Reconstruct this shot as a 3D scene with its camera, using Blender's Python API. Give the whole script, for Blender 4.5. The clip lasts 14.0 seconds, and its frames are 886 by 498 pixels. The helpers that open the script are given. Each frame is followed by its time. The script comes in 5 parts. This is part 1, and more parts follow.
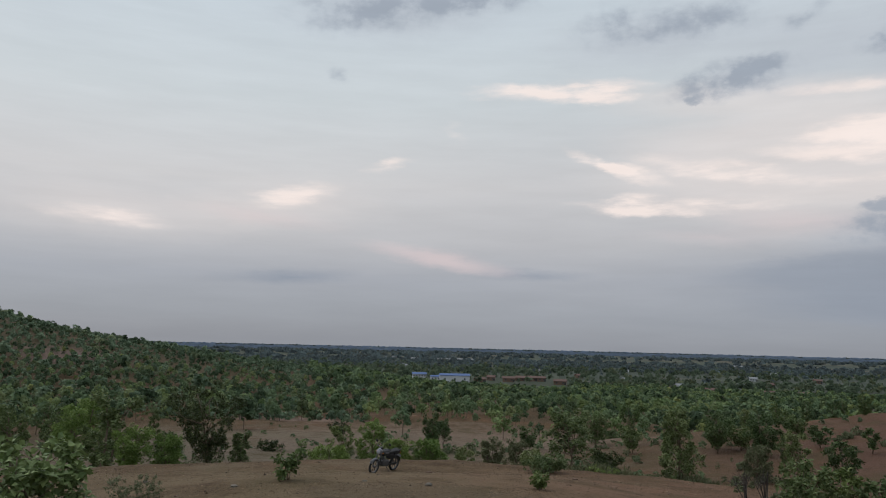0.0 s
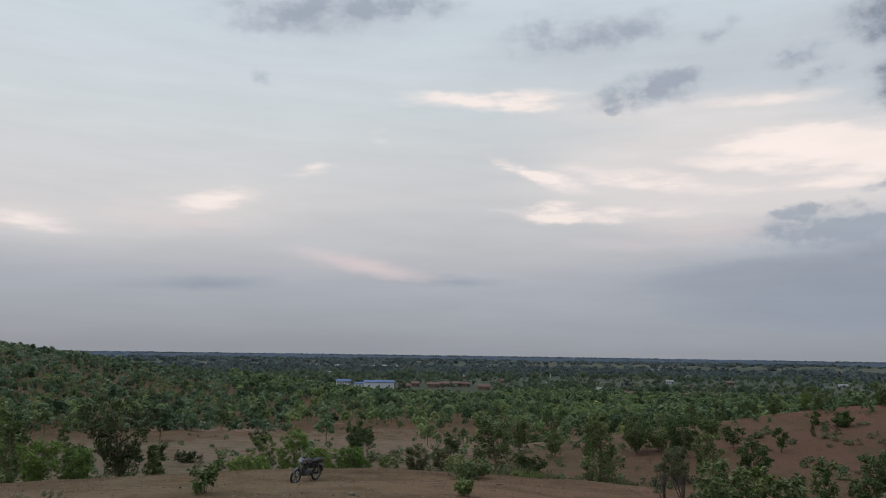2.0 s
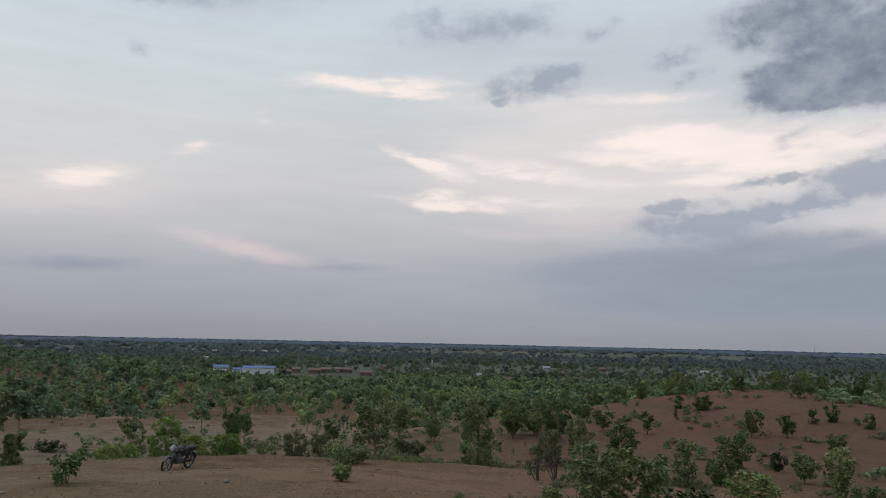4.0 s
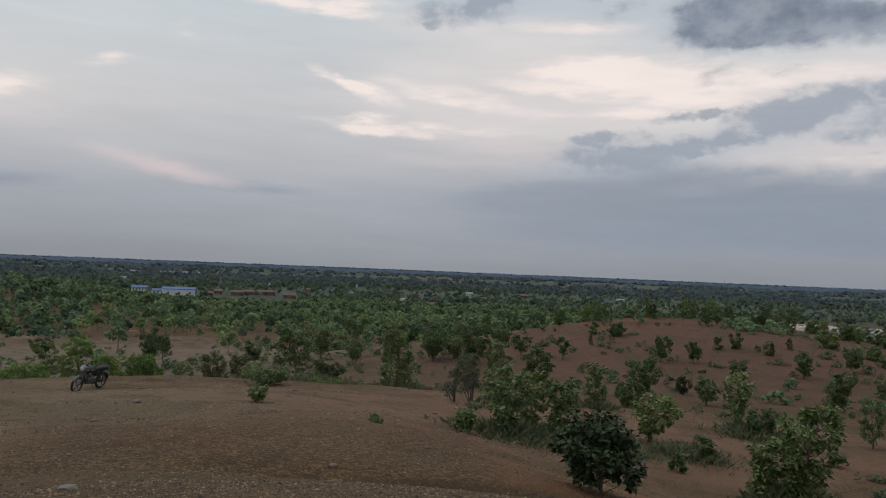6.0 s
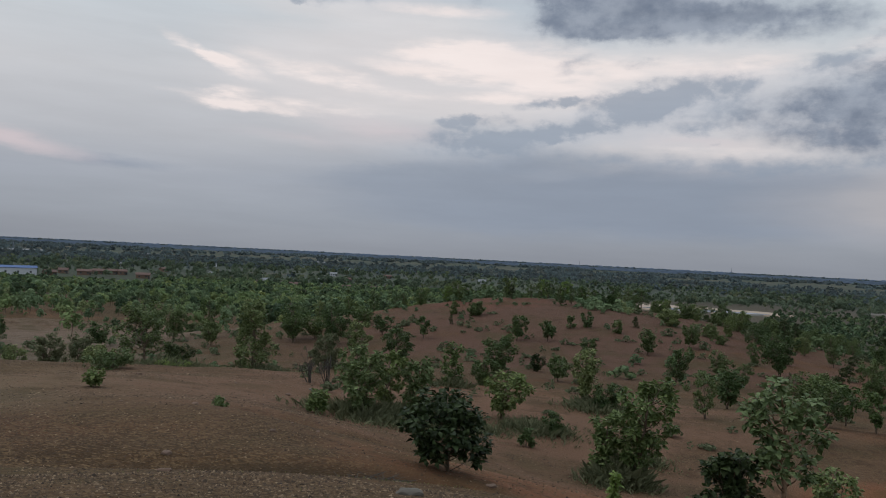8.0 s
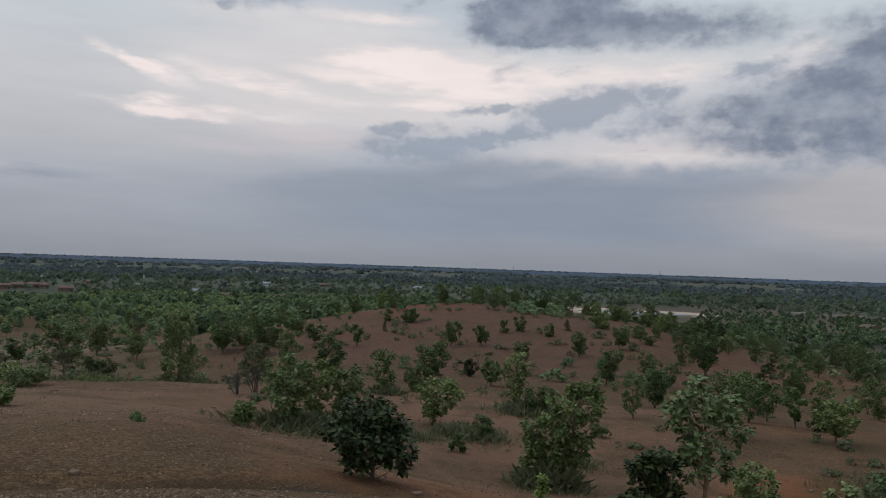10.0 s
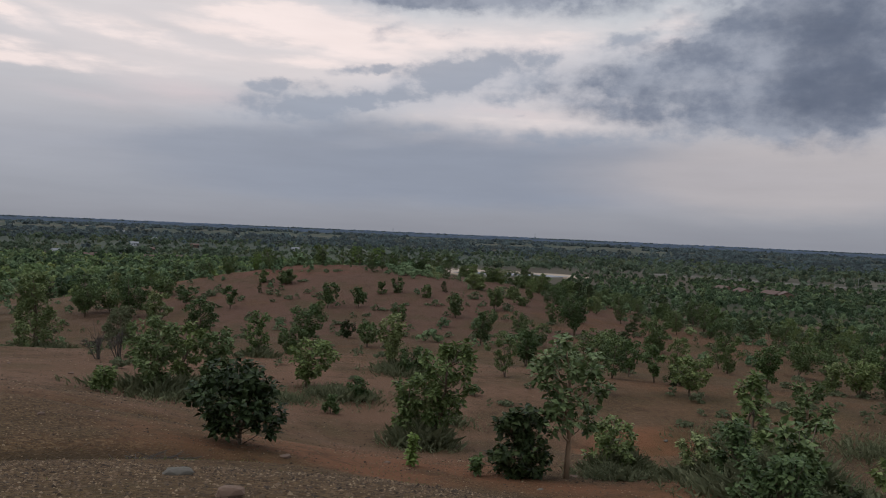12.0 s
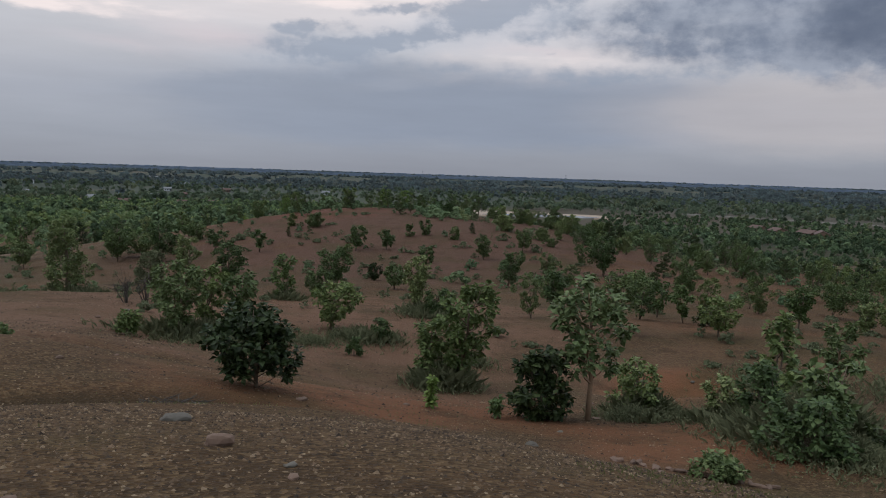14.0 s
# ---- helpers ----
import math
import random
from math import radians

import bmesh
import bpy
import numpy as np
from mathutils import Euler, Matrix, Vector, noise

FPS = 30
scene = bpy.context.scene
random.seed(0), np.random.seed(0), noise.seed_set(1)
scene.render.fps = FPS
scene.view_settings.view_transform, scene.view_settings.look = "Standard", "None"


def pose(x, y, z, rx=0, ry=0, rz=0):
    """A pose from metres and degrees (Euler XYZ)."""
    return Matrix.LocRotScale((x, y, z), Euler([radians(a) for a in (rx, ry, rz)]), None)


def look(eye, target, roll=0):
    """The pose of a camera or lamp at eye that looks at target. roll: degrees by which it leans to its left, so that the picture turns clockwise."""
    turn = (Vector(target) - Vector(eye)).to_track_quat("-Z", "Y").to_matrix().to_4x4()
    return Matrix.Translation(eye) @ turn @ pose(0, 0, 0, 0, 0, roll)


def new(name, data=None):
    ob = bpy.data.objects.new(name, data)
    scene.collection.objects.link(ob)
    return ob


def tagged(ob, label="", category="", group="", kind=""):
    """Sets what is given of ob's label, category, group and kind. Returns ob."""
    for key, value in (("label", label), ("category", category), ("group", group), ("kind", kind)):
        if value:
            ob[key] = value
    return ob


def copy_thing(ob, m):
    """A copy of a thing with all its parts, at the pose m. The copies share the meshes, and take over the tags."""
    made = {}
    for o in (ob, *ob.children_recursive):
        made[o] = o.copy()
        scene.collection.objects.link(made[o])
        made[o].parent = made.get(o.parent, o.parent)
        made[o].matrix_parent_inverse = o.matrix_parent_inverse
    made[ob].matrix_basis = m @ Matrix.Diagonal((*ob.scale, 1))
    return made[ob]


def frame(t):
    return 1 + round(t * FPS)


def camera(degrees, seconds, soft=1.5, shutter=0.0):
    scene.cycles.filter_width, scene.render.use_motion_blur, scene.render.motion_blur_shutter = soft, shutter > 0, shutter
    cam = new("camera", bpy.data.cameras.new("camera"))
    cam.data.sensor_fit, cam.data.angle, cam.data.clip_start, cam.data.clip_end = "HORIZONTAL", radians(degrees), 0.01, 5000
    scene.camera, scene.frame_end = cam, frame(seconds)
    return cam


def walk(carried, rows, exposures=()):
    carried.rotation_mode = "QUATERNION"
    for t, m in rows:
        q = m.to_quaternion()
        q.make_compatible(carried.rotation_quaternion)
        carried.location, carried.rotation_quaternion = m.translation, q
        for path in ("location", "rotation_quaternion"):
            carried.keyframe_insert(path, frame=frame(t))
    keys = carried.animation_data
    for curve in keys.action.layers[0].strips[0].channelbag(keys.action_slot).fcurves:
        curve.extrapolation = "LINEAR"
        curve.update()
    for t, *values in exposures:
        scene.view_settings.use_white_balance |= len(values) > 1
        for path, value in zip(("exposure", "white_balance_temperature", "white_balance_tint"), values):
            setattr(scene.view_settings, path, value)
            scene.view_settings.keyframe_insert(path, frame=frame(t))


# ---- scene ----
cam = camera(58.68, 14.0, soft=1.0)
PATH = [
    (0.0, pose(-0.000, -0.000, 1.600, 96.826, -1.335, 0.738)),
    (0.5, pose(0.001, 0.157, 1.593, 97.371, -1.221, 0.284)),
    (1.0, pose(-0.012, 0.228, 1.604, 97.682, -1.154, -0.520)),
    (1.5, pose(0.008, 0.256, 1.596, 97.694, -0.896, -2.310)),
    (2.0, pose(0.014, 0.257, 1.587, 97.372, -0.808, -4.697)),
    (2.5, pose(0.029, 0.261, 1.583, 97.509, -0.910, -6.586)),
    (3.0, pose(0.060, 0.256, 1.553, 98.088, -0.992, -8.319)),
    (3.5, pose(0.055, 0.298, 1.549, 98.361, -1.250, -10.877)),
    (4.0, pose(0.061, 0.311, 1.564, 96.526, -1.219, -13.134)),
    (6.5, pose(0.340, 0.536, 1.501, 89.374, -2.215, -19.912)),
    (7.0, pose(0.413, 0.581, 1.482, 87.534, -1.982, -21.676)),
    (7.5, pose(0.515, 0.601, 1.479, 88.746, -2.571, -24.468)),
    (8.0, pose(0.639, 0.643, 1.487, 90.320, -2.879, -28.353)),
    (8.5, pose(0.742, 0.682, 1.471, 90.362, -2.615, -30.362)),
    (11.0, pose(0.954, 0.660, 1.453, 91.215, -1.579, -35.912)),
    (11.5, pose(0.998, 0.678, 1.448, 89.457, -2.027, -38.637)),
    (12.0, pose(1.090, 0.709, 1.442, 88.573, -2.555, -41.820)),
    (12.5, pose(1.196, 0.758, 1.425, 86.776, -2.528, -43.080)),
    (13.0, pose(1.304, 0.785, 1.415, 84.976, -2.098, -41.172)),
    (13.5, pose(1.417, 0.799, 1.409, 84.287, -1.770, -39.617)),
    (14.0, pose(1.520, 0.836, 1.396, 84.295, -1.886, -39.650)),
]
walk(cam, PATH, exposures=((0, 0.11, 6500, 10), (3.5, 0.18, 6500, 10), (6.5, 0.08, 6480, 10), (8, 0.08, 6330, 10), (11, 0.06, 6380, 12), (12.5, 0.11, 6500, 14), (13.5, 0.13, 6400, 13), (14, 0.15, 6280, 12)))

# ---- world: thin high overcast at dusk, warm streaks and grey clouds over a Nishita sky ----
SUN_AZ, SUN_EL = -60.0, 52.0
world = bpy.data.worlds.new("world")
scene.world = world
world.use_nodes = True
wt = world.node_tree
wt.nodes.clear()


def wn(kind, **values):
    n = wt.nodes.new(kind)
    for k, v in values.items():
        n.inputs[int(k[1:])].default_value = v
    return n


def wmath(op, a, b=None, clamp=False):
    n = wt.nodes.new("ShaderNodeMath")
    n.operation, n.use_clamp = op, clamp
    for i, v in enumerate((a, b)):
        if v is None:
            continue
        if isinstance(v, (int, float)):
            n.inputs[i].default_value = v
        else:
            wt.links.new(v, n.inputs[i])
    return n.outputs[0]


def wmix(fac, a, b):
    n = wt.nodes.new("ShaderNodeMix")
    n.data_type = "RGBA"
    for i, v in ((0, fac), (6, a), (7, b)):
        if isinstance(v, (int, float, tuple)):
            n.inputs[i].default_value = (*v, 1) if isinstance(v, tuple) else v
        else:
            wt.links.new(v, n.inputs[i])
    return n.outputs[2]


def wsmooth(v, lo, hi, top=1.0):
    n = wt.nodes.new("ShaderNodeMapRange")
    n.interpolation_type = "SMOOTHSTEP"
    wt.links.new(v, n.inputs[0])
    n.inputs[1].default_value, n.inputs[2].default_value, n.inputs[4].default_value = lo, hi, top
    return n.outputs[0]


coord = wn("ShaderNodeTexCoord")
parts_xyz = wn("ShaderNodeSeparateXYZ")
wt.links.new(coord.outputs["Generated"], parts_xyz.inputs[0])
azimuth = wmath("MULTIPLY", wmath("ARCTAN2", parts_xyz.outputs[0], parts_xyz.outputs[1]), 57.29578)
elevation = wmath("MULTIPLY", wmath("ARCSINE", parts_xyz.outputs[2]), 57.29578)
plane = wn("ShaderNodeCombineXYZ")
wt.links.new(azimuth, plane.inputs[0])
wt.links.new(elevation, plane.inputs[1])


def wnoise(scale_x, scale_y, detail, rough=0.6, seed=0.0):
    m = wn("ShaderNodeMapping")
    m.inputs["Scale"].default_value = (scale_x, scale_y, 1)
    m.inputs["Location"].default_value = (seed, seed * 0.7, seed)
    wt.links.new(plane.outputs[0], m.inputs["Vector"])
    n = wn("ShaderNodeTexNoise")
    n.inputs["Scale"].default_value = 1.0
    n.inputs["Detail"].default_value, n.inputs["Roughness"].default_value = detail, rough
    wt.links.new(m.outputs[0], n.inputs["Vector"])
    return n


def warped(sx, sy, ax, ay, seed):
    n = wnoise(sx, sy, 7, 0.60, seed)
    sub = wt.nodes.new("ShaderNodeVectorMath")
    sub.operation = "SUBTRACT"
    wt.links.new(n.outputs["Color"], sub.inputs[0])
    sub.inputs[1].default_value = (0.5, 0.5, 0.5)
    mul = wt.nodes.new("ShaderNodeVectorMath")
    mul.operation = "MULTIPLY"
    wt.links.new(sub.outputs[0], mul.inputs[0])
    mul.inputs[1].default_value = (ax, ay, 0)
    add = wt.nodes.new("ShaderNodeVectorMath")
    add.operation = "ADD"
    wt.links.new(plane.outputs[0], add.inputs[0])
    wt.links.new(mul.outputs[0], add.inputs[1])
    return add.outputs[0]


wisp_plane = warped(0.22, 0.75, 3.2, 1.3, 3.1)
puff_plane = warped(0.55, 0.95, 2.6, 1.5, 8.7)


class Layer:
    """A sum of soft ellipses in azimuth and elevation (degrees)."""

    def __init__(self, vector):
        self.vector, self.total = vector, None

    def blob(self, az, el, wide, high, tilt=0.0, weight=1.0):
        m = wn("ShaderNodeMapping")
        m.vector_type = "TEXTURE"
        m.inputs["Location"].default_value = (az, el, 0)
        m.inputs["Rotation"].default_value = (0, 0, radians(tilt))
        m.inputs["Scale"].default_value = (wide, high, 1)
        wt.links.new(self.vector, m.inputs["Vector"])
        g = wn("ShaderNodeTexGradient")
        g.gradient_type = "SPHERICAL"
        wt.links.new(m.outputs[0], g.inputs[0])
        v = wmath("MULTIPLY", g.outputs["Fac"], weight)
        self.total = v if self.total is None else wmath("ADD", self.total, v)
        return self


sky = wn("ShaderNodeTexSky")
sky.sky_type, sky.sun_disc = "NISHITA", False
sky.sun_elevation, sky.sun_rotation = radians(SUN_EL), radians(SUN_AZ)
dim = wt.nodes.new("ShaderNodeVectorMath")
dim.operation = "SCALE"
wt.links.new(sky.outputs[0], dim.inputs[0])
dim.inputs["Scale"].default_value = 0.10

ramp = wn("ShaderNodeValToRGB")
wt.links.new(wmath("DIVIDE", elevation, 90.0), ramp.inputs[0])
stops = ramp.color_ramp.elements
stops[0].position, stops[0].color = 0.0, (0.246, 0.262, 0.298, 1)
stops[1].position, stops[1].color = 1.0, (1.00, 1.05, 1.12, 1)
for at, colour in ((0.02, (0.282, 0.300, 0.342)), (0.05, (0.345, 0.358, 0.400)), (0.08, (0.475, 0.468, 0.480)), (0.125, (0.595, 0.582, 0.578)), (0.19, (0.575, 0.615, 0.630)), (0.27, (0.550, 0.615, 0.660)), (0.45, (0.72, 0.79, 0.86))):
    stops.new(at).color = (*colour, 1)
veil = wmix(0.93, dim.outputs[0], ramp.outputs[0])

# a broad darkening haze bank low towards the right, paler again beyond it
bank = Layer(wisp_plane)
bank.blob(52, 4.6, 17, 3.2, 0, 0.7).blob(42, 4.6, 34, 3.6, -1, 1.25).blob(47, 5.5, 11, 2.6, -2, 0.5).blob(36, 4.2, 15, 1.6, -2, 0.6).blob(30, 2.2, 26, 2.2, 0, 0.5).blob(48, 5.6, 12, 0.9, 2, 0.5).blob(28, 6.0, 9, 0.8, 4, 0.5).blob(30, 3.6, 12, 2.2, 0, 0.6).blob(46, 3.4, 12, 1.8, 0, 0.7).blob(24, 5.0, 8, 1.2, 0, 0.6)
bank.blob(-12, 4.5, 6, 0.8, 3, 0.9).blob(5.5, 5.1, 5, 0.6, 0, 0.9).blob(34, 7.0, 9, 1.5, 5, 0.5)
col = wmix(wsmooth(bank.total, -0.12, 1.2, 0.97), veil, (0.252, 0.286, 0.345))
dusk = Layer(wisp_plane)
dusk.blob(15, 9, 27, 15, 0, 1.3)
col = wmix(wsmooth(dusk.total, 0.0, 1.0, 0.22), col, (0.40, 0.42, 0.455))

# peach glow behind the streaks
glow = Layer(wisp_plane)
glow.blob(42, 11.5, 17, 3.6, -3, 0.9).blob(21, 11.6, 15, 4.2, -4, 1.15).blob(24, 15.0, 16, 4.0, -3, 0.7).blob(33, 12.6, 16, 4.5, -6, 0.9).blob(-12, 9.6, 9, 2.6, 2, 0.8).blob(-24, 8.4, 12, 2.8, -2, 0.8).blob(48, 8.0, 14, 2.6, 0, 0.8).blob(20, 17.2, 14, 1.6, -2, 0.7).blob(47, 14.0, 10, 3.2, -6, 0.7)
col = wmix(wsmooth(glow.total, 0.0, 1.0, 0.62), col, (0.70, 0.65, 0.635))


def streaked(total, n, base, gain, lo, hi, top):
    """Soft cover broken up by noise."""
    grain = wsmooth(n.outputs["Fac"], 0.22, 0.80)
    return wsmooth(wmath("MULTIPLY", total, wmath("ADD", wmath("MULTIPLY", grain, gain), base)), lo, hi, top)


low = Layer(wisp_plane)
low.blob(62, 4.2, 16, 3.6, 0, 1.0).blob(70, 5.0, 16, 4, 0, 0.8)
col = wmix(wsmooth(low.total, 0.0, 0.9, 0.65), col, (0.475, 0.442, 0.432))
bright = Layer(wisp_plane)
bright.blob(6.6, 17.9, 7.6, 0.8, -3, 1.2).blob(11.4, 18.0, 7.1, 1.1, 0, 0.9).blob(27.4, 17.2, 8.1, 0.7, -1, 0.8).blob(10.1, 13.1, 4.0, 0.6, -24, 1.0).blob(12.9, 12.2, 3.5, 0.8, -18, 0.9).blob(17.7, 12.4, 6.6, 1.1, -10, 0.8)
bright.blob(21.8, 11.7, 7.1, 1.0, -8, 0.7).blob(12.3, 9.8, 5.5, 0.7, -5, 1.0).blob(12.8, 10.3, 2.3, 0.9, 8, 0.9).blob(18.3, 10.0, 7.6, 1.1, 2, 0.9).blob(28.0, 14.4, 6.6, 1.0, 0, 0.8).blob(33.8, 13.9, 11.1, 1.7, 0, 0.6)
bright.blob(-11.0, 10.5, 3.8, 1.0, 6, 1.0).blob(-13.5, 9.8, 3.6, 1.0, 0, 0.7).blob(-24, 7.9, 6, 0.8, -3, 0.8).blob(-5, 12.8, 2.6, 0.5, 12, 0.7).blob(-0.2, 15.0, 1.2, 1.5, 30, 0.5)
bright.blob(35, 12.4, 10, 2.0, -4, 0.7).blob(26, 12.8, 7, 0.7, -6, 0.8).blob(31, 11.2, 7, 0.5, -2, 0.7).blob(31.2, 14.0, 11.1, 2.3, -3, 0.7).blob(48.4, 13.5, 11.1, 2.0, 0, 0.7).blob(57.5, 14.5, 3.5, 2.3, 20, 0.7).blob(61.9, 10.9, 3.8, 0.8, 3, 0.9).blob(46.2, 8.2, 13.1, 1.1, 0, 0.5).blob(39.6, 16.2, 8.1, 1.0, 0, 0.4)
wisps = wnoise(0.20, 0.85, 6, 0.55, 1.7)
bright_mask = streaked(bright.total, wisps, 0.25, 1.5, 0.06, 1.15, 0.88)
col = wmix(bright_mask, col, (0.87, 0.765, 0.72))

pink = Layer(wisp_plane)
pink.blob(-1.0, 6.1, 7.5, 0.9, -9, 1.2).blob(-14, 8.6, 9, 1.0, -5, 0.6).blob(24, 8.6, 9, 1.4, -4, 0.7).blob(18, 7.6, 9, 1.0, -5, 0.5).blob(46, 8.6, 7, 0.8, -3, 0.6)
col = wmix(wsmooth(pink.total, 0.05, 1.1, 0.55), col, (0.70, 0.57, 0.57))

haze = Layer(puff_plane)
haze.blob(-4, 23.5, 13, 3.0, 4, 1.0).blob(15, 21.5, 12, 3.2, 4, 1.0).blob(27, 20.0, 10, 4.0, 10, 1.0).blob(28, 7.5, 8, 2.5, 4, 0.6).blob(36, 19.5, 9, 6.0, 20, 1.0).blob(45, 17, 11, 3.0, 0, 0.9).blob(20, 18.4, 6, 1.6, 8, 0.7).blob(47, 10.8, 12, 3.2, 8, 0.9).blob(36, 9.0, 9, 2.4, 8, 0.7).blob(62, 12, 13, 6, 10, 1.0)
col = wmix(wsmooth(haze.total, 0.0, 0.95, 0.62), col, (0.44, 0.475, 0.53))
grey = Layer(puff_plane)
grey.blob(-6, 23.6, 9.5, 2.2, 8, 1.0).blob(2, 24.6, 6, 1.8, 0, 0.8).blob(-9, 19.0, 1.4, 1.0, 0, 0.55)
grey.blob(12.3, 22.5, 5.5, 2.5, 8, 0.7).blob(18.2, 22.3, 6.0, 2.1, 10, 0.75).blob(24.6, 21.9, 3.0, 0.9, 20, 0.6).blob(19.2, 18.3, 6.0, 1.7, 8, 1.15).blob(21.4, 19.2, 2.5, 1.1, 20, 0.6).blob(17.1, 17.0, 1.0, 0.4, 0, 0.6)
grey.blob(29.7, 19.8, 2.9, 1.1, 14, 1.0).blob(31.1, 18.4, 2.3, 0.8, 20, 0.8).blob(36.8, 13.8, 3.0, 0.9, 25, 0.6).blob(41.8, 13.8, 3.0, 0.5, 0, 0.6).blob(35.1, 11.0, 3.0, 0.6, 8, 0.9).blob(36.9, 11.2, 2.0, 0.5, 15, 0.8)
grey.blob(30.1, 9.6, 3.5, 0.6, 4, 1.1).blob(35.9, 9.0, 5.5, 1.0, 8, 0.9).blob(30.5, 8.2, 6.6, 1.4, 6, 0.8).blob(41.6, 11.0, 5.0, 1.9, 12, 1.2)
grey.blob(53.8, 13.4, 3.3, 1.1, 8, 1.1).blob(44.2, 11.4, 7.6, 2.1, 12, 1.2).blob(48.2, 12.3, 2.5, 1.0, 25, 0.7).blob(45.5, 9.4, 3.0, 0.7, 4, 0.9).blob(48.6, 10.2, 3.5, 1.2, 4, 0.8).blob(36.1, 9.0, 3.8, 0.8, 5, 0.8)
grey.blob(30.8, 8.5, 6.6, 2.0, 5, 0.7).blob(51.1, 6.8, 11.1, 1.2, 3, 0.9).blob(39.3, 7.2, 13.1, 1.0, 0, 0.6).blob(46.9, 8.3, 0.7, 0.4, 0, 0.7).blob(56.6, 14.9, 3.0, 0.8, 35, 0.6).blob(61.6, 7.2, 9.1, 0.8, 0, 0.6)
lumps = wnoise(0.48, 0.72, 8, 0.58, 5.3)
grey_mask = streaked(grey.total, lumps, 0.30, 1.35, 0.08, 1.05, 0.76)
col = wmix(grey_mask, col, (0.272, 0.315, 0.380))

heavy = Layer(puff_plane)
heavy.blob(35.7, 21.7, 5.5, 2.5, 10, 1.0).blob(40.0, 20.1, 7.1, 5.3, 20, 1.2).blob(37.1, 16.8, 4.5, 2.4, 15, 1.1).blob(42.2, 18.2, 5.5, 3.8, 15, 1.2)
heavy.blob(46.5, 16.8, 16.6, 2.3, -3, 1.2).blob(55.1, 10.8, 9.6, 2.8, 8, 1.2).blob(60.9, 12.4, 7.6, 3.1, 10, 1.2).blob(65.2, 14.6, 8.6, 4.0, 0, 1.3).blob(66.1, 10.2, 7.6, 4.5, 8, 1.3).blob(59.9, 8.7, 10.6, 2.0, 2, 1.0)
heavy.blob(68.2, 12.0, 7.6, 7.6, 0, 1.3)
heavy_mask = streaked(heavy.total, lumps, 0.60, 1.0, 0.10, 1.1, 0.92)
billow = wsmooth(wnoise(0.40, 0.56, 8, 0.60, 2.2).outputs["Fac"], 0.30, 0.72)
col = wmix(heavy_mask, col, wmix(billow, (0.155, 0.188, 0.250), (0.305, 0.338, 0.395)))
core = Layer(puff_plane)
core.blob(66.2, 14.5, 6.6, 3.0, 0, 1.0).blob(67.1, 9.7, 7.1, 3.0, 6, 1.2).blob(57.4, 10.0, 5.5, 1.4, 6, 0.7).blob(46.5, 17.0, 11.1, 1.1, -3, 0.7).blob(68.5, 12.0, 5.5, 5.5, 0, 1.1)
core.blob(41.5, 19.3, 4.0, 3.5, 20, 0.6)
col = wmix(streaked(core.total, lumps, 0.7, 0.5, 0.05, 1.5, 0.85), col, (0.105, 0.130, 0.180))

fine = wnoise(0.12, 0.9, 7, 0.6, 9.9)
soften = wt.nodes.new("ShaderNodeVectorMath")
soften.operation = "SCALE"
wt.links.new(col, soften.inputs[0])
wt.links.new(wmath("ADD", wmath("MULTIPLY", fine.outputs["Fac"], 0.16), 0.92), soften.inputs["Scale"])
background = wn("ShaderNodeBackground")
wt.links.new(soften.outputs[0], background.inputs[0])
background.inputs[1].default_value = 1.0
world_out = wn("ShaderNodeOutputWorld")
wt.links.new(background.outputs[0], world_out.inputs[0])

sun = new("sun", bpy.data.lights.new("sun", "SUN"))
sun.data.energy, sun.data.angle, sun.data.color = 0.72, radians(50), (1.0, 0.96, 0.92)
sun_way = Vector((math.sin(radians(SUN_AZ)) * math.cos(radians(SUN_EL)), math.cos(radians(SUN_AZ)) * math.cos(radians(SUN_EL)), math.sin(radians(SUN_EL))))
sun.matrix_world = look(sun_way * 50, (0, 0, 0))

# ---- materials ----
def material(name, rough=0.8, metal=0.0):
    m = bpy.data.materials.new(name)
    m.use_nodes = True
    b = m.node_tree.nodes["Principled BSDF"]
    b.inputs["Roughness"].default_value, b.inputs["Metallic"].default_value = rough, metal
    return m, m.node_tree, b


def nnode(nt, kind, **sockets):
    n = nt.nodes.new(kind)
    for k, v in sockets.items():
        n.inputs[k.replace("_", " ")].default_value = v
    return n


def nmix(nt, fac, a, b, blend="MIX"):
    n = nt.nodes.new("ShaderNodeMix")
    n.data_type, n.blend_type = "RGBA", blend
    for i, v in ((0, fac), (6, a), (7, b)):
        if isinstance(v, (int, float, tuple)):
            n.inputs[i].default_value = (*v, 1) if isinstance(v, tuple) else v
        else:
            nt.links.new(v, n.inputs[i])
    return n.outputs[2]


def nnoise(nt, vec, scale, detail=4, rough=0.6):
    n = nnode(nt, "ShaderNodeTexNoise", Scale=scale, Detail=detail, Roughness=rough)
    nt.links.new(vec, n.inputs["Vector"])
    return n.outputs["Fac"]


def nrange(nt, v, lo, hi, a=0.0, b=1.0):
    n = nt.nodes.new("ShaderNodeMapRange")
    n.interpolation_type = "SMOOTHSTEP"
    nt.links.new(v, n.inputs[0])
    for i, x in ((1, lo), (2, hi), (3, a), (4, b)):
        n.inputs[i].default_value = x
    return n.outputs[0]


def nbump(nt, b, height, strength=0.5, distance=0.02):
    n = nnode(nt, "ShaderNodeBump", Strength=strength, Distance=distance)
    nt.links.new(height, n.inputs["Height"])
    nt.links.new(n.outputs[0], b.inputs["Normal"])


